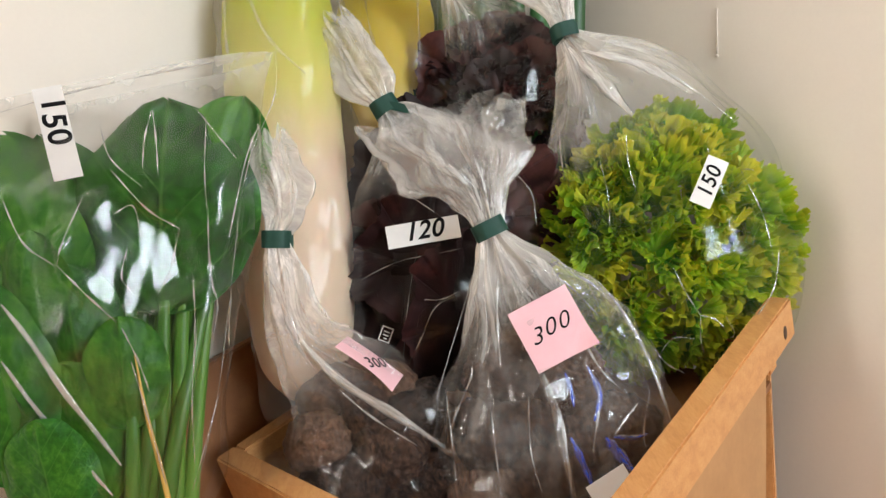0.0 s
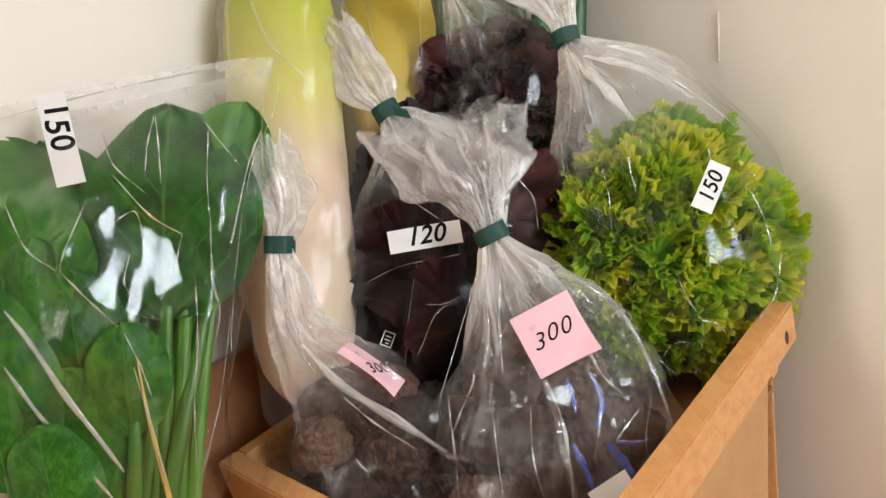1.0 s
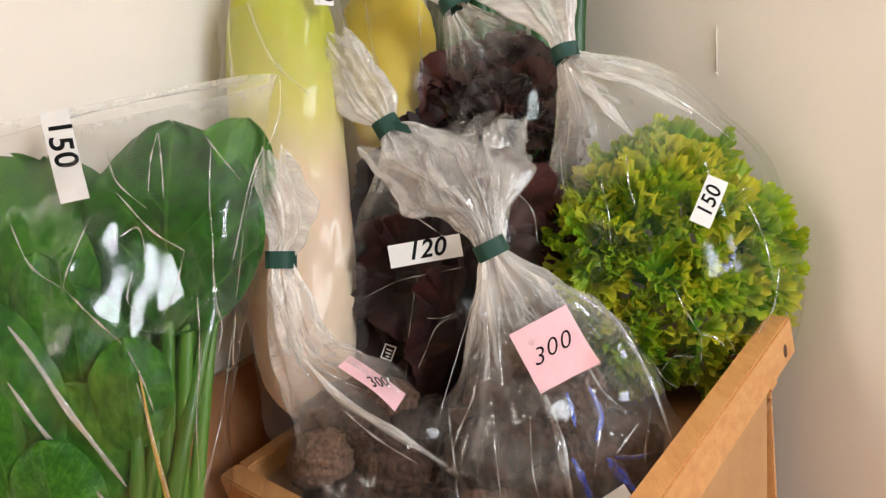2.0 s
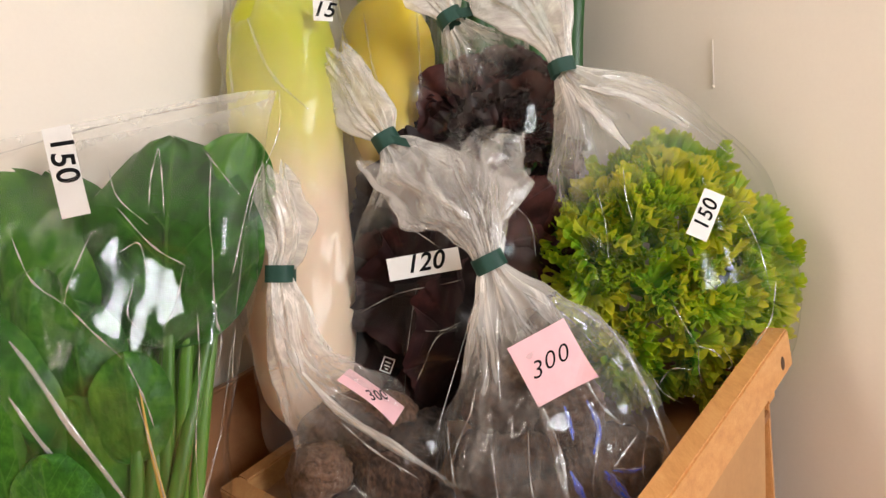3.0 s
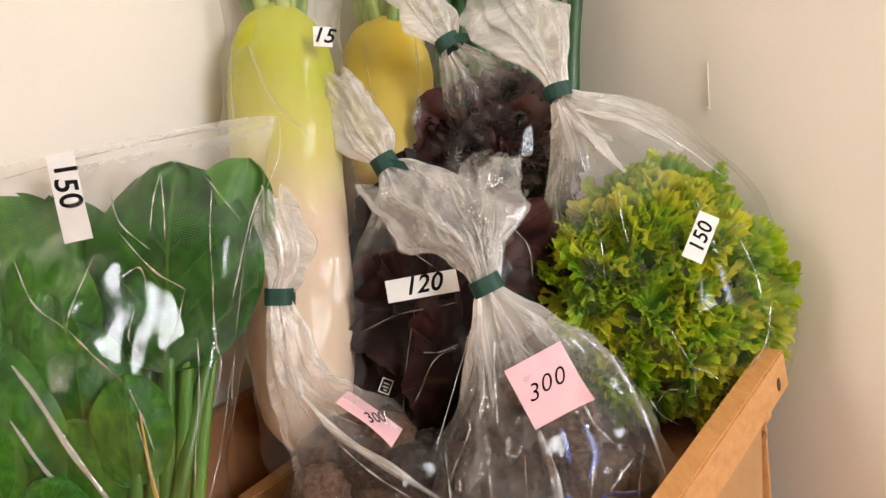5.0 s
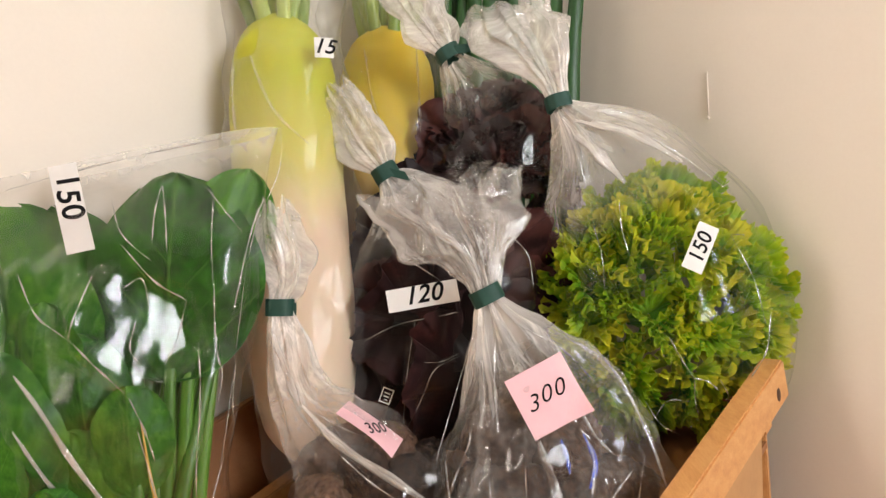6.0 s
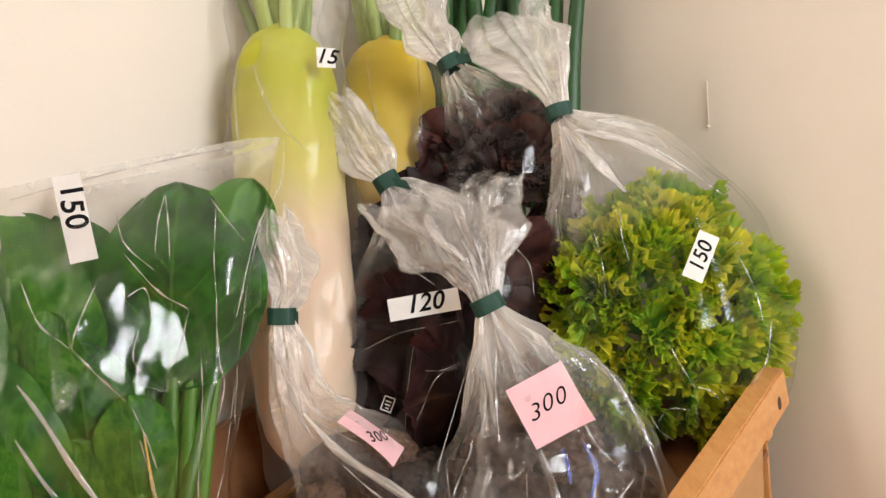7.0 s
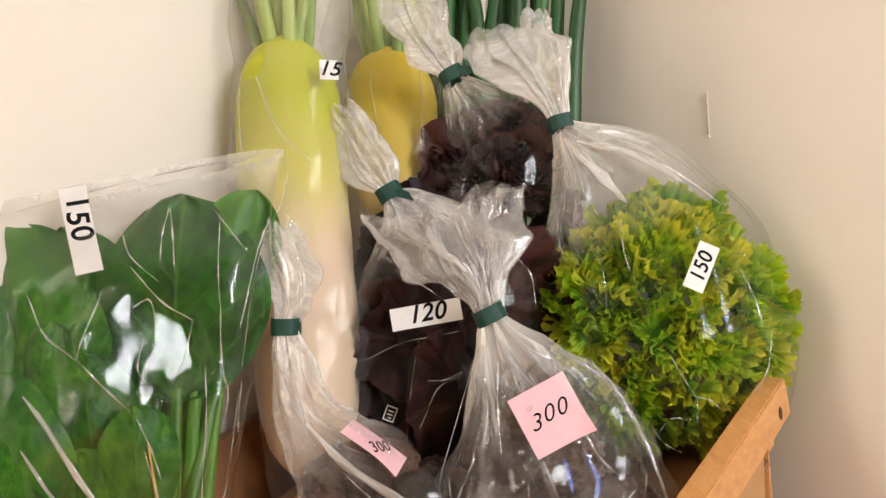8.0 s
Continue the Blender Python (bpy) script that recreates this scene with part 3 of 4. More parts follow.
leafy_head("red_lettuce", (0.0579, 0.5860, 1.1330), (0.040, 0.004, 0.040), PM, 16, 0.062, 8, "dark purple lettuce leaves pressed flat against the film", "lettuce", inner=0.8, radial=.1, press=0.8, fan=(0, 0, -0.05))
leafy_head("red_lettuce", (0.0032, 0.5780, 0.9800), (0.056, 0.006, 0.080), PM, 24, 0.098, 6, "dark purple red leaf lettuce flattened in a clear bag", "lettuce", inner=0.72, radial=.1, press=0.75)


def tuber(seed):
    bm = bmesh.new()
    bmesh.ops.create_icosphere(bm, subdivisions=5, radius=1.0)
    co = np.array([v.co[:] for v in bm.verts])
    d = 1 + 0.12 * vnoise(co * 1.6, seed) + 0.05 * vnoise(co * 5, seed + 1) + 0.11 * np.abs(vnoise(co * (4, 4, 16), seed + 2)) + 0.06 * vnoise(co * 14, seed + 3)
    for v, k in zip(bm.verts, d):
        v.co = v.co * float(k)
        v.co.x *= 1 - 0.25 * v.co.z
        v.co.y *= 1 - 0.25 * v.co.z
    me = bpy.data.meshes.new("taro")
    bm.to_mesh(me)
    bm.free()
    me.materials.append(M_TARO)
    me.shade_smooth()
    return me


TM = [tuber(60 + k) for k in range(3)]


def taro(at, size, turn, mesh, bag):
    ob = new("taro", TM[mesh])
    ob.matrix_world = Matrix.Translation(at) @ pose(0, 0, 0, *turn) @ Matrix.Diagonal((size * 0.8, size * 0.8, size * 1.1, 1))
    return tagged(ob, "dark brown fibrous taro root in %s" % bag, "taro", "taro roots in %s" % bag)


for at, s, turn, k in (((0.0525, 0.4920, 0.9137), .034, (10, 30, 0), 0), ((0.0952, 0.5000, 0.8991), .036, (60, 10, 20), 1), ((0.1322, 0.4900, 0.8622), .036, (20, 80, 40), 2),
                       ((0.0493, 0.4820, 0.8602), .038, (80, 10, 60), 1), ((0.0904, 0.4750, 0.8455), .038, (15, 60, 10), 0), ((0.1445, 0.4880, 0.8197), .030, (40, 20, 70), 2),
                       ((0.0323, 0.4820, 0.8177), .034, (30, 40, 10), 2), ((0.0784, 0.5050, 0.9470), .028, (0, 20, 50), 1), ((0.1061, 0.4700, 0.8015), .036, (60, 40, 10), 0)):
    taro(at, s, turn, k, "full clear bag")
for at, s, turn, k in (((-0.0949, 0.5030, 0.8497), .032, (70, 20, 10), 0), ((-0.0414, 0.5000, 0.8418), .036, (80, 50, 20), 1), ((-0.0716, 0.4950, 0.8172), .036, (20, 80, 0), 2),
                       ((-0.0172, 0.5000, 0.8153), .034, (50, 10, 30), 0), ((-0.0658, 0.5180, 0.8726), .032, (90, 40, 10), 2), ((-0.0870, 0.5250, 0.8830), .029, (20, 40, 10), 0), ((-0.0523, 0.5300, 0.8850), .030, (70, 30, 50), 1), ((-0.0248, 0.5200, 0.8629), .032, (20, 40, 60), 1)):
    taro(at, s, turn, k, "limp clear bag")


def tube(path, radii, mat, name, parent, n=14, flat=1.0, seed=0):
    s = spline([(*p, r) for p, r in zip(path, radii)], 16)
    cen = s[:, :3]
    tan = np.gradient(cen, axis=0)
    tan /= np.linalg.norm(tan, axis=1)[:, None]
    side = np.cross(tan, (0.1, -1, 0.05))
    side /= np.linalg.norm(side, axis=1)[:, None]
    dep = np.cross(side, tan)
    th = np.linspace(0, 2 * np.pi, n, endpoint=False)
    r = s[:, 3][:, None]
    v = (cen[:, None] + side[:, None] * (np.cos(th) * r)[..., None] + dep[:, None] * (np.sin(th) * r * flat)[..., None]).reshape(-1, 3)
    f = [(j * n + i, j * n + (i + 1) % n, (j + 1) * n + (i + 1) % n, (j + 1) * n + i) for j in range(15) for i in range(n)]
    f += [tuple(range(n))[::-1], tuple(15 * n + i for i in range(n))]
    return under(obj(name, v, f, mat), parent)


def radish(top, low, radius, mat, seed, label):
    """A long radish standing on its tip, with cut leaf stalks at the crown."""
    top, low = Vector(top), Vector(low)
    ob = thing("daikon_radish", low, label, "radish", "radishes")
    prof = [(0, .10), (.03, .45), (.10, .80), (.25, .97), (.5, 1.0), (.75, 1.02), (.88, .95), (.95, .72), (.985, .45), (1.0, .28)]
    nv, nu = 60, 48
    pr = spline(prof, nv)
    axis = top - low
    zz = axis.normalized()
    xx = zz.cross(Vector((0, -1, 0))).normalized()
    yy = zz.cross(xx)
    v = []
    for j in range(nv):
        for i in range(nu):
            a = 2 * math.pi * i / nu
            k = radius * pr[j, 1] * (1 + 0.025 * math.sin(2 * a + seed) + 0.02 * math.sin(j * 0.3 + a * 3 + seed) + 0.008 * math.sin(j * 1.7))
            v.append(low + axis * float(pr[j, 0]) + xx * (k * math.cos(a)) + yy * (k * math.sin(a)))
    f = [(j * nu + i, j * nu + (i + 1) % nu, (j + 1) * nu + (i + 1) % nu, (j + 1) * nu + i) for j in range(nv - 1) for i in range(nu)]
    f += [tuple(range(nu))[::-1], tuple((nv - 1) * nu + i for i in range(nu))]
    under(obj("root", v, f, mat), ob)
    rng = random.Random(seed)
    for k in range(11):
        a = k * 2.4
        rad = radius * (0.12 + 0.036 * k)
        b = top + xx * (rad * math.cos(a)) + yy * (rad * math.sin(a)) - zz * (0.004 + 0.0012 * k)
        out = (xx * math.cos(a) + yy * math.sin(a)) * rng.uniform(0.006, 0.018)
        h = rng.uniform(0.10, 0.15)
        tube([b, b + zz * h * .3 + out * .8, b + zz * h * .7 + out * 1.6, b + zz * h + out * 1.9], [.0066, .0058, .005, .004], M_PALE, "leaf_stalk", ob, 10, 0.6)
    return ob


radish((-0.1523, 0.5720, 1.2710), (-0.1144, 0.5500, 0.8671), 0.0470, M_DAIKON_A, 1, "thick white radish with green shoulder and cut stalks")
radish((-0.0600, 0.6500, 1.2900), (-0.0530, 0.6400, 0.8877), 0.0490, M_DAIKON_B, 2, "yellow-shouldered radish with cut green stalks")

# leeks in the corner
leeks = thing("leek_bunch", (0.0618, 0.7300, 0.9234), "bunch of dark green leek leaves standing in corner", "leeks")
rng = random.Random(9)
for k in range(22):
    px, d = rng.uniform(-0.075, 0.08), rng.uniform(0.68, 0.74)
    x0 = 0.060 + px
    tube([(0.06 + px * .5, d, 0.85), (x0 * .95 + .004, d, 1.1), (x0 + rng.uniform(-.01, .01), d - .01, 1.3), (x0 + rng.uniform(-.03, .03), d - .015, 1.48)],
         [.009, .010, .009, .005], M_LEEK, "leek_leaf", leeks, 12, rng.uniform(0.5, 0.9))


def blade(seed, n=16, m=13):
    """A broad ovate leaf of unit length along z with a folded midrib and wavy margin, facing -y."""
    rng = np.random.RandomState(seed)
    ph = rng.rand(4) * 6.3
    t, u = np.meshgrid(np.linspace(0, 1, n * 2), np.linspace(-1, 1, m * 2), indexing="ij")
    w = 0.40 * np.sin(np.pi * np.clip(t, 0, 1) ** 0.85) ** 0.5 + 0.012
    w = w * (1 + 0.035 * np.sin(9 * t + ph[0]) * np.abs(u))
    x = u * w
    z = t + 0.05 * np.abs(u) ** 2 * np.sin(3 * t)
    vein = -0.010 * np.abs(np.sin(16 * (t - 0.55 * np.abs(u))))
    y = -0.10 * np.sin(np.pi * t * 0.8) + 0.11 * np.abs(u) ** 1.3 * w / 0.4 + 0.035 * u ** 2 * np.sin(11 * t + ph[1]) + 0.03 * np.sin(5 * u + ph[2]) * t + vein - 0.012 * np.exp(-(u / .06) ** 2)
    y = y + 0.045 * vnoise(np.c_[x.ravel() * 5, z.ravel() * 4, np.full(t.size, seed * 2.3)], seed).reshape(t.shape)
    v = np.c_[x.ravel(), y.ravel(), z.ravel()]
    q = m * 2
    f = [(i * q + j, i * q + j + 1, (i + 1) * q + j + 1, (i + 1) * q + j) for i in range(n * 2 - 1) for j in range(q - 1)]
    me = bpy.data.meshes.new("green_leaf")
    me.from_pydata(v.tolist(), [], f)
    me.materials.append(M_LEAF)
    me.shade_smooth()
    return me


BM = [blade(80 + k) for k in range(5)]
greens = thing("leafy_greens", (-0.2317, 0.4500, 0.7743), "bunch of dark green komatsuna leaves with pale stalks", "leafy greens")


def green_leaf(base, tip, yaw, k, root, wide=1.0):
    """One leaf from the base of its blade to its tip, its stalk running down to root."""
    base, tip = Vector(base), Vector(tip)
    zz = (tip - base)
    size = zz.length
    zz.normalize()
    f = (Vector((0, -1, 0)).lerp(Vector((1 if yaw > 0 else -1, 0, 0)), abs(yaw))).normalized()
    xx = f.cross(zz).normalized() * -1
    yy = zz.cross(xx).normalized()
    ob = new("leaf", BM[k])
    ob.matrix_world = Matrix.Translation(base) @ Matrix((xx, yy, zz)).transposed().to_4x4() @ Matrix.Diagonal((size * wide * 0.84, size * 0.8, size, 1))
    under(ob, greens)
    root = Vector(root)
    tube([root, root.lerp(base, .5) + Vector((0, -.004, 0)), base, base + zz * size * .35], [.0065, .0055, .0045, .002], M_STALK, "stalk", greens, 10, 0.7)


for base, tip, yaw, k, root, wide in (
        ((-0.1981, 0.4550, 0.9523), (-0.1985, 0.4700, 1.1070), 0.0, 0, (-0.2003, 0.4600, 0.7733), 1.2),
        ((-0.1849, 0.4620, 0.9882), (-0.1514, 0.4850, 1.1137), 0.25, 1, (-0.1922, 0.4600, 0.7733), 0.8),
        ((-0.2256, 0.4620, 0.9678), (-0.2333, 0.4850, 1.0980), -0.2, 2, (-0.2125, 0.4600, 0.7733), 0.9),
        ((-0.2904, 0.4550, 0.9202), (-0.3360, 0.4800, 1.0851), -0.1, 3, (-0.2449, 0.4600, 0.7733), 1.0),
        ((-0.2793, 0.4700, 0.9507), (-0.3050, 0.4950, 1.0833), 0.1, 4, (-0.2328, 0.4600, 0.7733), 1.1),
        ((-0.2886, 0.4400, 0.9383), (-0.2840, 0.4450, 1.0122), -0.1, 1, (-0.2515, 0.4500, 0.7782), 1.2),
        ((-0.2487, 0.4450, 0.8984), (-0.2663, 0.4550, 0.9884), 0.2, 2, (-0.2317, 0.4500, 0.7782), 1.0),
        ((-0.2862, 0.4250, 0.8430), (-0.3199, 0.4300, 0.9776), 0.1, 0, (-0.2576, 0.4400, 0.7832), 0.9),
        ((-0.2091, 0.4320, 0.8785), (-0.2187, 0.4360, 0.9543), 0.1, 3, (-0.2114, 0.4450, 0.7807), 1.05),
        ((-0.2458, 0.4200, 0.8078), (-0.2631, 0.4180, 0.8898), 0.0, 4, (-0.2459, 0.4400, 0.7754), 1.1),
        ((-0.2732, 0.4280, 0.8419), (-0.2934, 0.4300, 0.9056), -0.3, 1, (-0.2537, 0.4400, 0.7754), 1.1),
        ((-0.2343, 0.4400, 0.8220), (-0.2605, 0.4450, 0.9219), -0.2, 0, (-0.2356, 0.4500, 0.7703), 0.9),
        ((-0.1734, 0.4750, 0.9669), (-0.1561, 0.4800, 1.0470), 0.5, 2, (-0.1861, 0.4650, 0.7709), 0.8),
        ((-0.3269, 0.4500, 0.8973), (-0.3544, 0.4600, 1.0450), 0.2, 3, (-0.2713, 0.4500, 0.7782), 1.0)):
    green_leaf(base, tip, yaw, k, root, wide)
for k in range(7):
    x = 0.0065 * (k - 3)
    tube([(-0.220 + x, .452 + .004 * (k % 3), .775), (-0.208 + x, .450 + .005 * (k % 3), .86), (-0.198 + x * 1.1, .468 + .004 * (k % 2), .95), (-0.190 + x * 1.2, .484, 1.03)],
         [.0072, .006, .005, .003], M_STALK, "stalk", greens, 10, 0.7)
# warm glint of a film crease, painted as a thin yellow strip
tube([(-0.176, .431, .79), (-0.185, .428, .84), (-0.197, .426, .89), (-0.206, .428, .93)], [.0022, .0019, .0013, .0005], M_WARM_GLINT, "warm_glint_strip", greens, 8, 0.7)["label"] = "thin yellow strip painted for a warm glint on the film"


# ---- bags ----
def bag(label, group=""):
    return thing("plastic_bag", (0, 0, 0), label, "plastic bag", group)


def sleeve(parent, name, sections, mat, label="", **kw):
    kw = {"nu": 200, "nv": 130, **kw}
    v, f = loft(sections, **kw)
    return under(obj(name, v, f, mat, None, label, uv=(kw["nu"], kw["nv"])), parent)


def tie(parent, at, along, hw, hd, height, tab=None):
    """A band of tape round the gathered neck, with its ends pressed together."""
    a = Vector(along).normalized()
    at = Vector(at)
    rows = [(*(at + a * (height * k)), hw * 1.06, hd * 1.2, 0.03) for k in (-.5, -.2, .2, .5)]
    v, f = loft(rows, 48, 10, 3, 2.6, 0.0004)
    t = under(obj("tape_band", v, f, M_TAPE, None, "dark green sealing tape"), parent)
    if tab:
        d = Vector(tab).normalized()
        o = at + Vector((0, -hd, 0)) + d * (hw * 0.3) - a * height * 0.3
        e = under(part("tape_end", bar_mesh(o, d * hw * 1.5 + Vector((0, -0.002, 0)), a * height * 0.7, Vector((0, -0.0008, 0)), 0.0002), M_TAPE), t)
        e.matrix_parent_inverse = (Matrix.Translation(parent.location) @ t.matrix_parent_inverse).inverted()
    return t


TIES = "tied bags"
# front bag with the pink note
b = bag("clear bag of taro with green tape and pink note", TIES)
fo = sleeve(b, "film", [(*(0.0699, 0.4780, 0.7813), .03, .02, 0), (*(0.0742, 0.4780, 0.8024), .07, .045, .02), (*(0.0854, 0.4820, 0.8475), .093, .050, .03), (*(0.0804, 0.4850, 0.8893), .087, .048, .05),
                   (*(0.0704, 0.4900, 0.9313), .068, .040, .09), (*(0.0566, 0.4900, 0.9659), .048, .030, .15), (*(0.0449, 0.4900, 0.9918), .026, .020, .25), (*(0.0371, 0.4900, 1.0112), .0105, .010, .4)],
       M_FILM_SOFT, seed=11, crumple=0.006, freq=34)
sleeve(b, "gathered_neck", [(*(0.0354, 0.4900, 1.0168), .0105, .010, .3), (*(0.0315, 0.4900, 1.0328), .016, .012, .5), (*(0.0234, 0.4920, 1.0560), .036, .016, .45), (*(0.0106, 0.5000, 1.0807), .054, .018, .4),
                            (*(0.0053, 0.5050, 1.1051), .060, .018, .35)], M_FLARE, seed=12, ragged=0.012, crumple=0.013, freq=46)
tie(b, (0.0354, 0.4900, 1.0156), (-.45, 0, .9), .0125, .012, .013)
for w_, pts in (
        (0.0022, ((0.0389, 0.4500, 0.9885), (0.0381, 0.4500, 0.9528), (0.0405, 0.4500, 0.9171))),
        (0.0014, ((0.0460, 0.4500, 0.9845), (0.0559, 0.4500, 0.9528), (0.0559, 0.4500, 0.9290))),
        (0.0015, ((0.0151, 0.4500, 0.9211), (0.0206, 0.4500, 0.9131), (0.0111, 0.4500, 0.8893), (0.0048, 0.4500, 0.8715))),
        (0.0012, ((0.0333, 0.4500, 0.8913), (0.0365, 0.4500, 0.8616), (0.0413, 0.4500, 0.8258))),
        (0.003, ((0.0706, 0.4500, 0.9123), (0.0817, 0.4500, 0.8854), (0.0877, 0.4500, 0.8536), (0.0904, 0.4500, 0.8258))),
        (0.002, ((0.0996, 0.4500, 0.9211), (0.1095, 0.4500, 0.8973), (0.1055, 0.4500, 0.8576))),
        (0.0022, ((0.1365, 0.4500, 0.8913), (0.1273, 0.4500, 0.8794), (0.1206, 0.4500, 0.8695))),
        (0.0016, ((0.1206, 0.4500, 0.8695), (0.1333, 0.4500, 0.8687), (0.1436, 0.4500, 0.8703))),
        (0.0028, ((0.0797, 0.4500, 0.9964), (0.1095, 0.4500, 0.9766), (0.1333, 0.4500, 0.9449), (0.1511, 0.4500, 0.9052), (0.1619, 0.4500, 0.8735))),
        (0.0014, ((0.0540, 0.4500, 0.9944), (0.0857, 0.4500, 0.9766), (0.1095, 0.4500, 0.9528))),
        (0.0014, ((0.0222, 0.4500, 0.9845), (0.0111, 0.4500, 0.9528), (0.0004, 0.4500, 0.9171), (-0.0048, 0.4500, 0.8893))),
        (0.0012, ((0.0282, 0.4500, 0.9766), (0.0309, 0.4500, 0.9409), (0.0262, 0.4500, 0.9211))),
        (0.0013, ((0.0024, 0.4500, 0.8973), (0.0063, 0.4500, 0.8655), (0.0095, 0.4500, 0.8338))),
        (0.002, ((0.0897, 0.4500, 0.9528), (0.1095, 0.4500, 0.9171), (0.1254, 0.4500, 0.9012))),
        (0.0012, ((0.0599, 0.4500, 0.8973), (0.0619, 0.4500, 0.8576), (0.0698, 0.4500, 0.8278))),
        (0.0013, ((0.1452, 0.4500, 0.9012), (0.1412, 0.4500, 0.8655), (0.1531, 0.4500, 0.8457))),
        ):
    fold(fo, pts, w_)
label_card("price_note", (0.0764, 0.4490, 0.9442), (.88, .05, .46), (-.5, .12, .85), .0465, .0465, M_PINK, b, "300", .38, on=fo, bold=-0.002, stair=.0022, gap=.6, label="square pink paper price note with a curled corner", bend=0.002, spin=-8, curl=0.03, shift=(-.002, -.001))

label_card("paper_slip", (0.1168, 0.4400, 0.8344), (.85, .1, .5), (-.5, .1, .85), .030, .022, M_WHITE, b, on=fo, label="plain white paper slip")

# blue reflections on the film, painted as tinted ribbons
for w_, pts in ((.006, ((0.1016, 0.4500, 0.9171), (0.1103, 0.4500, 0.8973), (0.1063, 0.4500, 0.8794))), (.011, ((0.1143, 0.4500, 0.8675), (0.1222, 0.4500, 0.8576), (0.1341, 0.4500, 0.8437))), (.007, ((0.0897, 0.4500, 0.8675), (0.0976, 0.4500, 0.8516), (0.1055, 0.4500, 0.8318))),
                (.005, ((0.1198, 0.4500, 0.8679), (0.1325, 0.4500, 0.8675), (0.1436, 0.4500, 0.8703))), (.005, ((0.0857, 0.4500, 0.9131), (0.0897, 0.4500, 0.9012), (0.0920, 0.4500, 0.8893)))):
    fold(fo, pts, w_, 0.1, mat=M_BLUE_GLINT)
# soft sheen streaks, put on as hazy ribbons
for w_, pts in ((.009, ((0.0698, 0.4500, 0.9111), (0.0797, 0.4500, 0.8814), (0.0857, 0.4500, 0.8536), (0.0928, 0.4500, 0.8258))), (.007, ((0.0857, 0.4500, 0.9885), (0.1214, 0.4500, 0.9607), (0.1452, 0.4500, 0.9211), (0.1611, 0.4500, 0.8774))),
                (.008, ((0.0262, 0.4500, 0.9925), (0.0163, 0.4500, 0.9607), (0.0063, 0.4500, 0.9290))), (.007, ((0.0480, 0.4500, 0.9885), (0.0559, 0.4500, 0.9647), (0.0599, 0.4500, 0.9528)))):
    fold(fo, pts, w_, 0.1, mat=M_SHEEN)

# limp bag beside it
b = bag("limp clear plastic bag of taro tied with green tape", TIES)
fo = sleeve(b, "film", [(*(-0.0585, 0.4950, 0.7735), .03, .02, 0), (*(-0.0587, 0.4970, 0.7989), .062, .045, .03), (*(-0.0565, 0.4970, 0.8339), .070, .046, .03), (*(-0.0628, 0.4950, 0.8695), .060, .040, .06),
                   (*(-0.0838, 0.4900, 0.9011), .044, .028, .12), (*(-0.1043, 0.4850, 0.9256), .028, .020, .2), (*(-0.1151, 0.4800, 0.9518), .021, .015, .25), (*(-0.1183, 0.4760, 0.9794), .016, .013, .3),
                   (*(-0.1223, 0.4750, 1.0038), .0095, .009, .35)], M_FILM_LIMP, seed=21, crumple=0.008, freq=34)
sleeve(b, "gathered_neck", [(*(-0.1227, 0.4750, 1.0105), .0095, .009, .3), (*(-0.1189, 0.4750, 1.0276), .015, .010, .4), (*(-0.1204, 0.4760, 1.0466), .019, .012, .35), (*(-0.1273, 0.4780, 1.0678), .017, .012, .3),
                            (*(-0.1299, 0.4800, 1.0829), .015, .012, .3)], M_NECK, seed=22, ragged=0.012, crumple=0.013, freq=55)
tie(b, (-0.1227, 0.4750, 1.0071), (0, 0, 1), .0105, .010, .0128)
for w_, pts in (
        (0.003, ((-0.1301, 0.4700, 0.9838), (-0.1177, 0.4700, 0.9590), (-0.1094, 0.4700, 0.9341), (-0.0928, 0.4700, 0.9093))),
        (0.0022, ((-0.1094, 0.4700, 0.9756), (-0.0990, 0.4700, 0.9466), (-0.0928, 0.4700, 0.9300))),
        (0.003, ((-0.0928, 0.4700, 0.9134), (-0.0597, 0.4700, 0.8927), (-0.0265, 0.4700, 0.8720), (0.0004, 0.4700, 0.8554))),
        (0.0018, ((-0.0762, 0.4700, 0.8968), (-0.0514, 0.4700, 0.8761), (-0.0182, 0.4700, 0.8554))),
        (0.0016, ((-0.1301, 0.4700, 0.9756), (-0.1301, 0.4700, 0.9341), (-0.1218, 0.4700, 0.8844))),
        (0.0016, ((-0.1052, 0.4700, 0.9341), (-0.0762, 0.4700, 0.9175), (-0.0555, 0.4700, 0.9093))),
        ):
    fold(fo, pts, w_)
for w_, pts in ((.010, ((-0.1052, 0.4700, 0.9341), (-0.0762, 0.4700, 0.9043), (-0.0348, 0.4700, 0.8782), (0.0017, 0.4700, 0.8546))), (.010, ((-0.1268, 0.4700, 0.9880), (-0.1177, 0.4700, 0.9590), (-0.1052, 0.4700, 0.9300)))):
    fold(fo, pts, w_, 0.1, mat=M_NECK)
label_card("price_note", (-0.0539, 0.4740, 0.9168), (.81, -.06, -.55), (.2, .96, .05), .052, .032, M_PINK, b, "300", .50, bold=0.002, label="pink paper price note lying tilted", bend=0.003, spin=65, curl=-0.01, shift=(.004, 0))

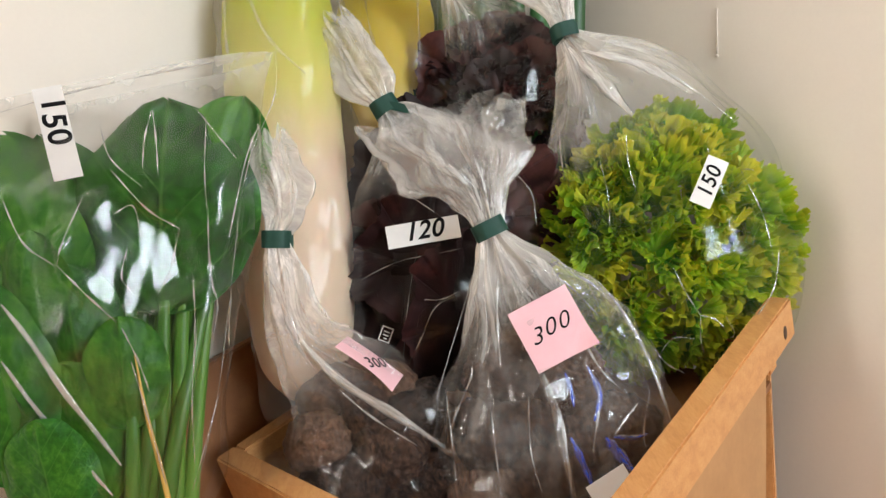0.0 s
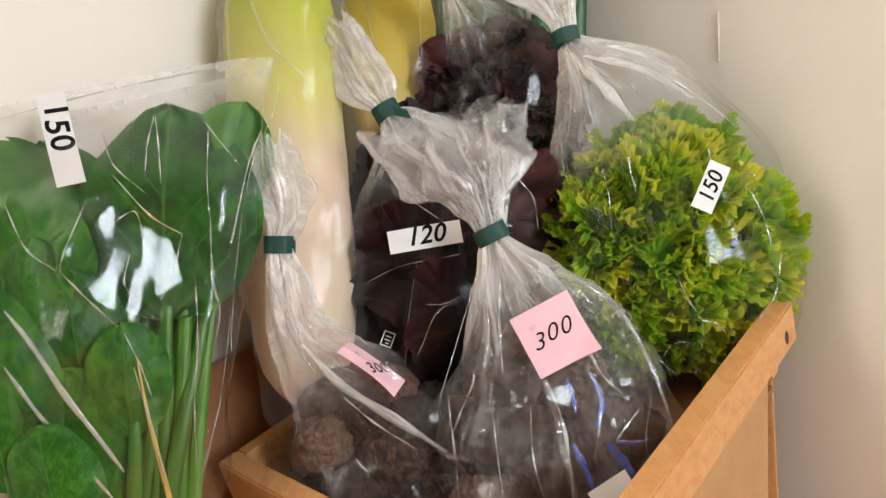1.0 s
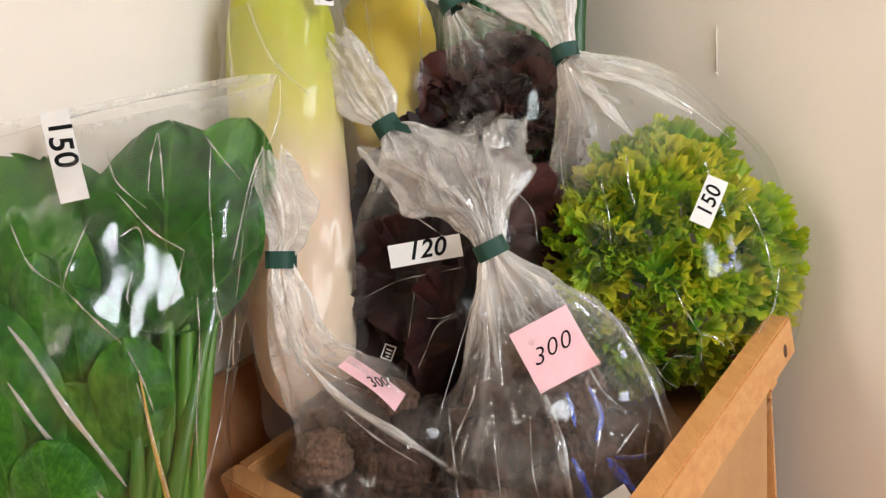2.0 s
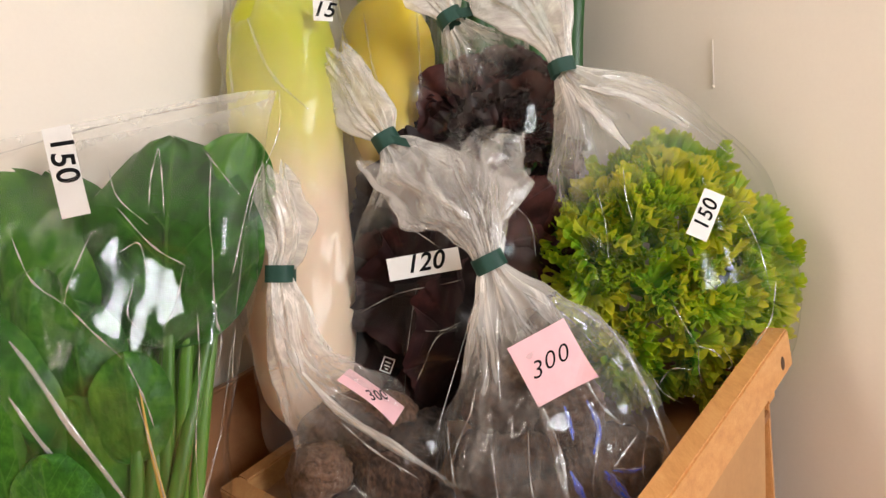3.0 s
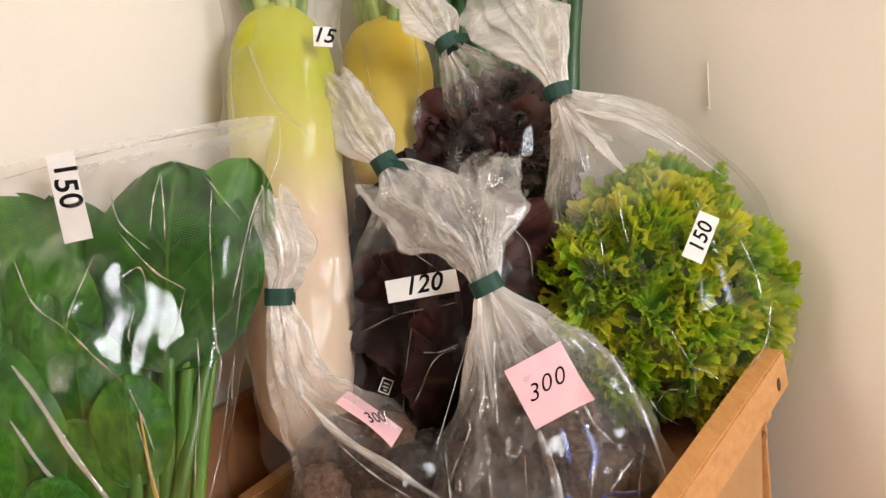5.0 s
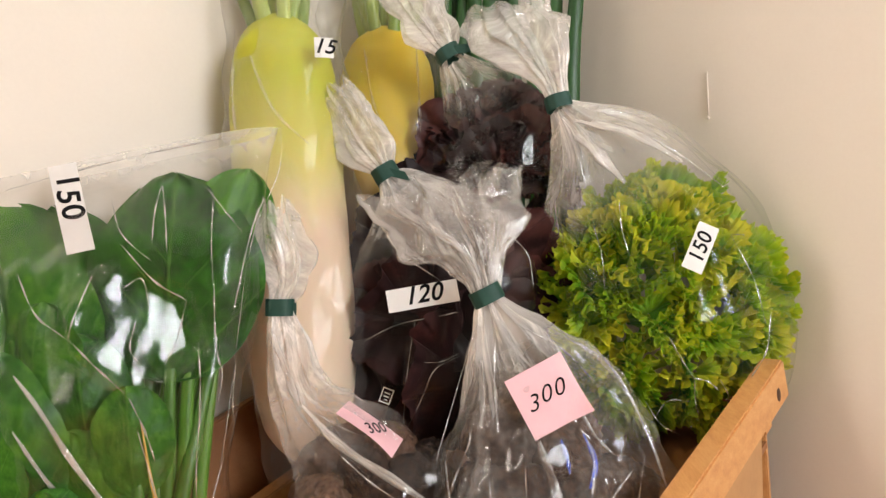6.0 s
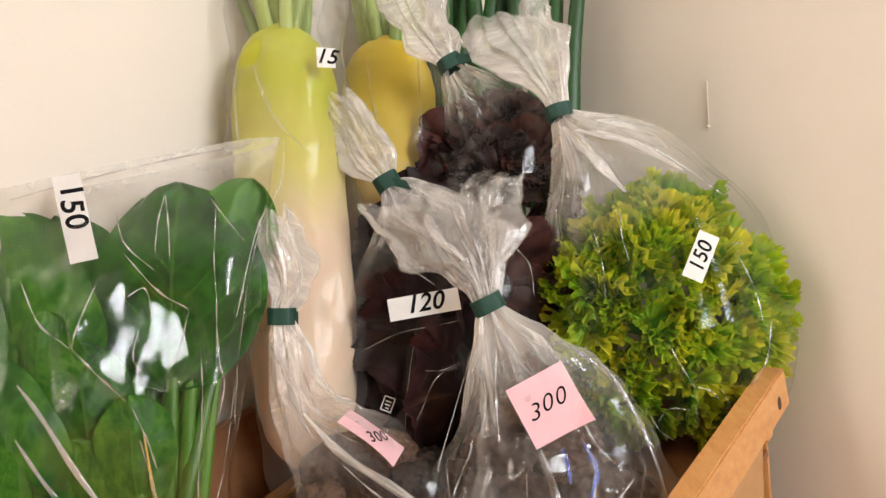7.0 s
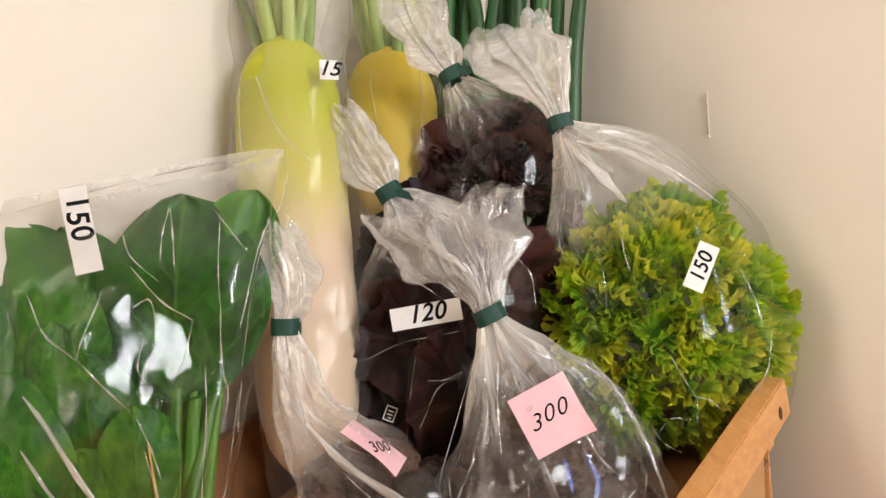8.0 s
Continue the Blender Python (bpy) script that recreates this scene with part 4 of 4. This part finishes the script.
# bag with the white label 120
b = bag("clear plastic bag of dark red leaf lettuce with white label", TIES)
fo = sleeve(b, "film", [(*(-0.0346, 0.5450, 0.8828), .006, .004, 0), (*(-0.0238, 0.5500, 0.9035), .035, .018, .02), (*(-0.0068, 0.5550, 0.9418), .070, .030, .02), (*(0.0005, 0.5600, 0.9956), .084, .032, .03),
                   (*(-0.0044, 0.5600, 1.0400), .082, .032, .05), (*(-0.0192, 0.5580, 1.0792), .058, .026, .1), (*(-0.0350, 0.5520, 1.1051), .030, .016, .2), (*(-0.0473, 0.5480, 1.1184), .011, .010, .35)],
       M_FILM, seed=31, crumple=0.005, freq=20)
sleeve(b, "gathered_neck", [(*(-0.0498, 0.5480, 1.1242), .010, .009, .3), (*(-0.0599, 0.5480, 1.1406), .020, .012, .35), (*(-0.0737, 0.5500, 1.1629), .024, .014, .35), (*(-0.0871, 0.5520, 1.1844), .022, .014, .3),
                            (*(-0.0946, 0.5530, 1.1955), .016, .012, .3)], M_NECK, seed=32, ragged=0.012, crumple=0.013, freq=55)
tie(b, (-0.0493, 0.5480, 1.1213), (-.5, 0, .85), .0115, .010, .0135, (1, 0, -.25))
for w_, pts in (
        (0.0012, ((-0.0215, 0.5300, 1.0005), (-0.0290, 0.5300, 0.9537), (-0.0336, 0.5300, 0.8977))),
        (0.0012, ((-0.0757, 0.5300, 0.9701), (-0.0392, 0.5300, 0.9888), (-0.0065, 0.5300, 0.9958), (0.0145, 0.5300, 1.0005))),
        (0.001, ((-0.0790, 0.5300, 0.9748), (-0.0579, 0.5300, 0.9304), (-0.0355, 0.5300, 0.8939))),
        (0.001, ((-0.0336, 0.5300, 0.8939), (-0.0182, 0.5300, 0.9257), (-0.0065, 0.5300, 0.9514), (0.0145, 0.5300, 0.9631))),
        (0.0012, ((-0.0439, 0.5300, 1.0519), (-0.0252, 0.5300, 1.0425), (0.0028, 0.5300, 1.0238))),
        (0.001, ((-0.0206, 0.5300, 0.9584), (-0.0019, 0.5300, 0.9584), (0.0145, 0.5300, 0.9654))),
        (0.0012, ((0.0565, 0.5300, 1.0659), (0.0729, 0.5300, 1.0472), (0.0776, 0.5300, 1.0192))),
        (0.0014, ((-0.0439, 0.5300, 1.1079), (-0.0206, 0.5300, 1.0799), (0.0215, 0.5300, 1.0472))),
        (0.0012, ((-0.0579, 0.5300, 1.1056), (-0.0766, 0.5300, 1.0706), (-0.0813, 0.5300, 1.0378))),
        ):
    fold(fo, pts, w_)
label_card("price_label", (-0.0161, 0.5220, 1.0138), (.98, .05, .17), (-.15, .1, .98), .0605, .019, M_WHITE, b, "120", 1.1, on=fo, bold=.02, label="white paper label with black figures", bend=0.002)

mk = drape(fo, (-0.0472, 0.5300, 0.9294))
bm = bmesh.new()
for x, z, w, h in ((-.0045, 0, .0011, .012), (.0045, 0, .0011, .012), (0, .006, .010, .0011), (0, -.006, .010, .0011), (0, .0022, .005, .0012), (0, -.0008, .005, .0012), (.0005, -.0035, .003, .0012)):
    vs = [bm.verts.new((x + i * w / 2, 0, z + j * h / 2)) for i, j in ((-1, -1), (1, -1), (1, 1), (-1, 1))]
    bm.faces.new(vs)
mark = part("printed_mark", bm, M_WHITE, None, "small white printed mark on film")
mark.matrix_world = Matrix.Translation(mk) @ pose(0, 0, 0, 0, 20, 0)
under(mark, b)

# bag of purple lettuce behind
b = bag("clear plastic bag of purple curly lettuce tied with green tape", TIES)
fo = sleeve(b, "film", [(*(0.0499, 0.5900, 1.0733), .03, .02, 0), (*(0.0473, 0.5900, 1.1045), .060, .036, .02), (*(0.0499, 0.5900, 1.1514), .066, .038, .03), (*(0.0392, 0.5850, 1.1862), .052, .03, .08),
                   (*(0.0204, 0.5650, 1.2097), .026, .02, .2), (*(0.0077, 0.5450, 1.2224), .010, .009, .35)], M_FILM, seed=41, crumple=0.004, freq=22)
sleeve(b, "gathered_neck", [(*(0.0058, 0.5440, 1.2297), .010, .009, .3), (*(-0.0043, 0.5450, 1.2479), .020, .012, .35), (*(-0.0188, 0.5480, 1.2734), .024, .014, .35), (*(-0.0301, 0.5500, 1.3011), .022, .014, .3)],
       M_NECK, seed=42, ragged=0.012, crumple=0.013, freq=55)
tie(b, (0.0067, 0.5440, 1.2259), (-.5, 0, .85), .0110, .010, .0120, (1, 0, .1))

# lettuce bag
b = bag("clear plastic bag of green lettuce tied with green tape", TIES)
fo = sleeve(b, "film", [(*(0.2004, 0.5600, 0.8549), .02, .015, 0), (*(0.2083, 0.5680, 0.8878), .064, .05, .02), (*(0.2098, 0.5720, 0.9501), .100, .066, .02), (*(0.2037, 0.5720, 1.0005), .117, .070, .03),
                   (*(0.1946, 0.5720, 1.0509), .106, .066, .05), (*(0.1726, 0.5660, 1.0953), .086, .054, .09), (*(0.1465, 0.5520, 1.1319), .066, .034, .14), (*(0.1190, 0.5380, 1.1594), .030, .02, .25),
                   (*(0.1020, 0.5310, 1.1755), .0105, .009, .35)], M_FILM, seed=51, crumple=0.004, freq=18)
sleeve(b, "gathered_neck", [(*(0.0997, 0.5310, 1.1830), .010, .009, .3), (*(0.0941, 0.5310, 1.2018), .016, .010, .35), (*(0.0836, 0.5330, 1.2284), .030, .014, .35), (*(0.0728, 0.5360, 1.2533), .040, .015, .3),
                            (*(0.0669, 0.5380, 1.2684), .040, .015, .3)], M_NECK, seed=52, ragged=0.012, crumple=0.012, freq=50)
tie(b, (0.1006, 0.5310, 1.1793), (-.25, 0, .95), .0105, .010, .0120, (-.3, 0, 1))
for w_, pts in (
        (0.0016, ((0.1514, 0.5300, 1.0939), (0.1533, 0.5300, 1.0706), (0.1598, 0.5300, 1.0472))),
        (0.0022, ((0.0962, 0.5300, 1.1033), (0.0972, 0.5300, 1.0799), (0.1009, 0.5300, 1.0565))),
        (0.0014, ((0.1906, 0.5300, 0.9841), (0.2014, 0.5300, 0.9631), (0.2131, 0.5300, 0.9444))),
        (0.002, ((0.2131, 0.5300, 0.9453), (0.2247, 0.5300, 0.9421), (0.2327, 0.5300, 0.9351))),
        (0.0012, ((0.2131, 0.5300, 0.9444), (0.2131, 0.5300, 0.9257), (0.2159, 0.5300, 0.9140))),
        (0.0013, ((0.2458, 0.5300, 1.0659), (0.2645, 0.5300, 1.0285), (0.2738, 0.5300, 0.9911))),
        (0.001, ((0.1290, 0.5300, 1.0752), (0.1360, 0.5300, 1.0472), (0.1383, 0.5300, 1.0192))),
        (0.0016, ((0.1710, 0.5300, 0.9257), (0.1827, 0.5300, 0.9070), (0.1990, 0.5300, 0.8977))),
        (0.0012, ((0.2341, 0.5300, 0.9444), (0.2411, 0.5300, 0.9304), (0.2364, 0.5300, 0.9257))),
        (0.0012, ((0.1757, 0.5300, 0.9070), (0.1897, 0.5300, 0.9257), (0.2084, 0.5300, 0.9257))),
        (0.002, ((0.0939, 0.5300, 1.1500), (0.0822, 0.5300, 1.1173), (0.0752, 0.5300, 1.0892))),
        (0.002, ((0.1243, 0.5300, 1.1617), (0.1710, 0.5300, 1.1523), (0.2084, 0.5300, 1.1313), (0.2411, 0.5300, 1.1056))),
        (0.0012, ((0.1149, 0.5300, 1.1500), (0.1243, 0.5300, 1.1219), (0.1313, 0.5300, 1.0986))),
        (0.0016, ((0.2785, 0.5300, 1.0005), (0.2738, 0.5300, 0.9678), (0.2598, 0.5300, 0.9444))),
        (0.001, ((0.2458, 0.5300, 1.0659), (0.2551, 0.5300, 1.0659), (0.2574, 0.5300, 1.0635))),
        ):
    fold(fo, pts, w_)
for w_, pts in ((.016, ((0.1037, 0.5300, 1.1663), (0.1290, 0.5300, 1.1406), (0.1570, 0.5300, 1.1103))), (.012, ((0.1149, 0.5300, 1.1640), (0.1617, 0.5300, 1.1537), (0.2060, 0.5300, 1.1290))), (.010, ((0.1009, 0.5300, 1.1593), (0.0892, 0.5300, 1.1266), (0.0799, 0.5300, 1.0939)))):
    fold(fo, pts, w_, 0.12, mat=M_NECK)
label_card("price_label", (0.2188, 0.5270, 1.0553), (.42, .12, .9), (-.85, .1, .42), .041, .0170, M_WHITE, b, "150", 1.0, on=fo, bold=.012, label="white paper label with black figures", bend=0.002, slant=.1)

# greens bag
b = bag("open clear plastic bag of leafy greens with white label", "open bags")
v, f = loft([(*(-0.2368, 0.4600, 0.7571), .05, .02, 0), (*(-0.2388, 0.4600, 0.7895), .066, .03, .01), (*(-0.2403, 0.4550, 0.8560), .082, .036, .01), (*(-0.2403, 0.4550, 0.9362), .094, .040, .01),
             (*(-0.2409, 0.4600, 1.0166), .104, .040, .01), (*(-0.2420, 0.4700, 1.0791), .112, .030, .01), (*(-0.2425, 0.4750, 1.1219), .118, .016, .01)], 220, 150, 61, 2.4, 0.0055, 26)
xs = v[:, 0] - v[:, 0].mean()
v[:, 2] += 0.19 * xs * np.clip((v[:, 2] - 0.95) / 0.15, 0, 1)
# the film is pressed flat where it spans the front leaf
c0, nrm = np.array((-0.2112, 0.4210, 0.9948)), np.array(Vector((.572, -.817, .09)).normalized())
dx, dz = v[:, 0] - c0[0], v[:, 2] - c0[2]
dist = np.max([(dx * math.cos(a) + dz * math.sin(a)) / h for a, h in ((0.3, .042), (1.2, .036), (2.3, .042), (3.4, .046), (4.2, .036), (5.3, .040))], axis=0)
wt = np.clip((1.1 - dist) / 0.2, 0, 1) * (v[:, 1] < 0.455)
v = v - (0.87 * wt * ((v - c0) @ nrm))[:, None] * nrm[None, :]
dent = 1 - 2 * np.abs(vnoise(v * (60, 60, 26), 7)) + 0.6 * vnoise(v * (35, 35, 35), 8)
v = v + (0.0006 * wt * dent)[:, None] * nrm[None, :]
fo = under(obj("film", v, f, M_FILM_OPEN, uv=(220, 150)), b)
for w_, pts in ((.0018, ((-0.3225, 0.4550, 1.0947), (-0.2634, 0.4500, 1.1095), (-0.1941, 0.4550, 1.1268), (-0.1213, 0.4650, 1.1431))), (.0009, ((-0.1213, 0.4650, 1.1431), (-0.1214, 0.4620, 1.1104), (-0.1375, 0.4600, 1.0693), (-0.1449, 0.4580, 1.0327))),
                (.0008, ((-0.1449, 0.4580, 1.0327), (-0.1520, 0.4550, 0.9603), (-0.1590, 0.4520, 0.8968), (-0.1742, 0.4500, 0.8258)))):
    fold(fo, pts, w_, free=True)
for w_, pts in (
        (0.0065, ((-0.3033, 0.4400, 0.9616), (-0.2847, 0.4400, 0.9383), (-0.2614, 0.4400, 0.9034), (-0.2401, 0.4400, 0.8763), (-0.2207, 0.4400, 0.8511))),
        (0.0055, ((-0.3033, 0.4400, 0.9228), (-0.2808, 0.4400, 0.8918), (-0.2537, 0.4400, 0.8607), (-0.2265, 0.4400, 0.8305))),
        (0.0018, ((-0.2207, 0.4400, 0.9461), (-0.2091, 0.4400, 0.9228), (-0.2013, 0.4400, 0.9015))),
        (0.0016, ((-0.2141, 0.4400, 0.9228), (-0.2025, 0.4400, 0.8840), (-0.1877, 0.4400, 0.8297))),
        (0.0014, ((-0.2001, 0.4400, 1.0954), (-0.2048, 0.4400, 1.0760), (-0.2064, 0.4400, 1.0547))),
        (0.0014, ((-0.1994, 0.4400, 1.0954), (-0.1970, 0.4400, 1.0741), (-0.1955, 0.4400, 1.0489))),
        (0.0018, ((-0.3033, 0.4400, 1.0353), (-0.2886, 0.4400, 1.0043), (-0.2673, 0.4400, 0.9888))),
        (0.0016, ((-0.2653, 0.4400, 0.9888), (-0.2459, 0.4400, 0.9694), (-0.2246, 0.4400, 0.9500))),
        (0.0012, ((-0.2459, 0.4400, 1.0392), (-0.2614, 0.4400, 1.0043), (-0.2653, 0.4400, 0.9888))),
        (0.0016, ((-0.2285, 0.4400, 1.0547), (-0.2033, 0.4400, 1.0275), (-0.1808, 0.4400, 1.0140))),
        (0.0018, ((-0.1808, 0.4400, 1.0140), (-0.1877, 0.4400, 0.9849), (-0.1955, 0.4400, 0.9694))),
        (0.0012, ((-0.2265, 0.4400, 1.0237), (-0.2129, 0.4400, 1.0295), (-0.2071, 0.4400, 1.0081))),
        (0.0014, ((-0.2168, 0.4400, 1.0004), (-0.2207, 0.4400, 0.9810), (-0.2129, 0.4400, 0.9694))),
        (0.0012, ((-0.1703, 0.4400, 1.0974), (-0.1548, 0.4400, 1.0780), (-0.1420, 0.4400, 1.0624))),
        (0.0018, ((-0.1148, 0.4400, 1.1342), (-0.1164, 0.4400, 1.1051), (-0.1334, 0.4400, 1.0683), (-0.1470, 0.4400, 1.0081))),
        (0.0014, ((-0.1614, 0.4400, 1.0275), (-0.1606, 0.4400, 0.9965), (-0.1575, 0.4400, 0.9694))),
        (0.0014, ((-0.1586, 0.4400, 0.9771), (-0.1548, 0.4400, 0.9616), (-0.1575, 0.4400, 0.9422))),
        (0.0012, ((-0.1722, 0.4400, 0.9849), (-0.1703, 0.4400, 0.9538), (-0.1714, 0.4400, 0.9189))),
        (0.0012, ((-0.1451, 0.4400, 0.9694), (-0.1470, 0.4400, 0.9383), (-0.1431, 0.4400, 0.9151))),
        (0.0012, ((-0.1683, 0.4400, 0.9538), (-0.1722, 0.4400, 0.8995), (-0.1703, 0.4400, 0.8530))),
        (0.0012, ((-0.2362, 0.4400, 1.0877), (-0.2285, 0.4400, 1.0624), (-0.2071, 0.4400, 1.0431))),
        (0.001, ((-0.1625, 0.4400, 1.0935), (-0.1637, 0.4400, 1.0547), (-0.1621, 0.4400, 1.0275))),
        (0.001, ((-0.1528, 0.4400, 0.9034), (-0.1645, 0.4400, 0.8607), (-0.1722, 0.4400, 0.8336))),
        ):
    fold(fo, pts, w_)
label_card("price_label", (-0.2621, 0.4360, 1.0788), (.22, .03, -.97), (.95, .1, .22), .064, .0195, M_WHITE, b, "150", 1.12, on=fo, bold=.02, label="white paper label with black figures", bend=0.002, shift=(-.009, 0), slant=.1)

# radish bags
for secs, seed in (([(*(-0.1159, 0.5500, 0.8550), .03, .03, 0), (*(-0.1192, 0.5540, 0.9223), .050, .046, .01), (*(-0.1279, 0.5600, 1.0696), .056, .050, .02), (*(-0.1420, 0.5670, 1.2204), .058, .051, .03), (*(-0.1483, 0.5720, 1.3232), .054, .038, .06),
                     (*(-0.1500, 0.5750, 1.3908), .053, .030, .1)], 71),
                   ([(*(-0.0522, 0.6300, 0.8895), .03, .03, 0), (*(-0.0537, 0.6350, 0.9670), .056, .052, .01), (*(-0.0575, 0.6400, 1.1360), .060, .054, .02), (*(-0.0620, 0.6450, 1.2849), .064, .052, .03), (*(-0.0640, 0.6480, 1.3776), .060, .036, .06),
                     (*(-0.0653, 0.6500, 1.4418), .056, .03, .1)], 72)):
    b = bag("tall clear plastic bag around one radish", "open bags")
    fo = sleeve(b, "film", secs, M_FILM_TALL, seed=seed, crumple=0.006, freq=26)
    # sheen of the radish film, painted as pale ribbons
    for w_, pts in ((.004, ((-0.1765, 0.5500, 1.2429), (-0.1522, 0.5500, 1.1847), (-0.1183, 0.5500, 1.1508))),
                    (.003, ((-0.1862, 0.5500, 1.2526), (-0.1872, 0.5500, 1.1944), (-0.1813, 0.5500, 1.1411)))) if seed == 71 else (
                    (.003, ((-0.0762, 0.6000, 1.2544), (-0.0656, 0.6000, 1.1962), (-0.0444, 0.6000, 1.1592))), (.003, ((-0.0259, 0.6000, 1.2650), (-0.0222, 0.6000, 1.2015), (-0.0206, 0.6000, 1.1698)))):
        fold(fo, pts, w_, 0.1, mat=M_SHEEN)
    if seed == 71:
        label_card("price_label", (-0.1003, 0.5230, 1.2256), (.95, .3, 0.05), (.05, .05, .98), .016, .0175, M_WHITE, b, "15", 1.05, bold=.015, label="white paper label with black figures", bend=0.001)
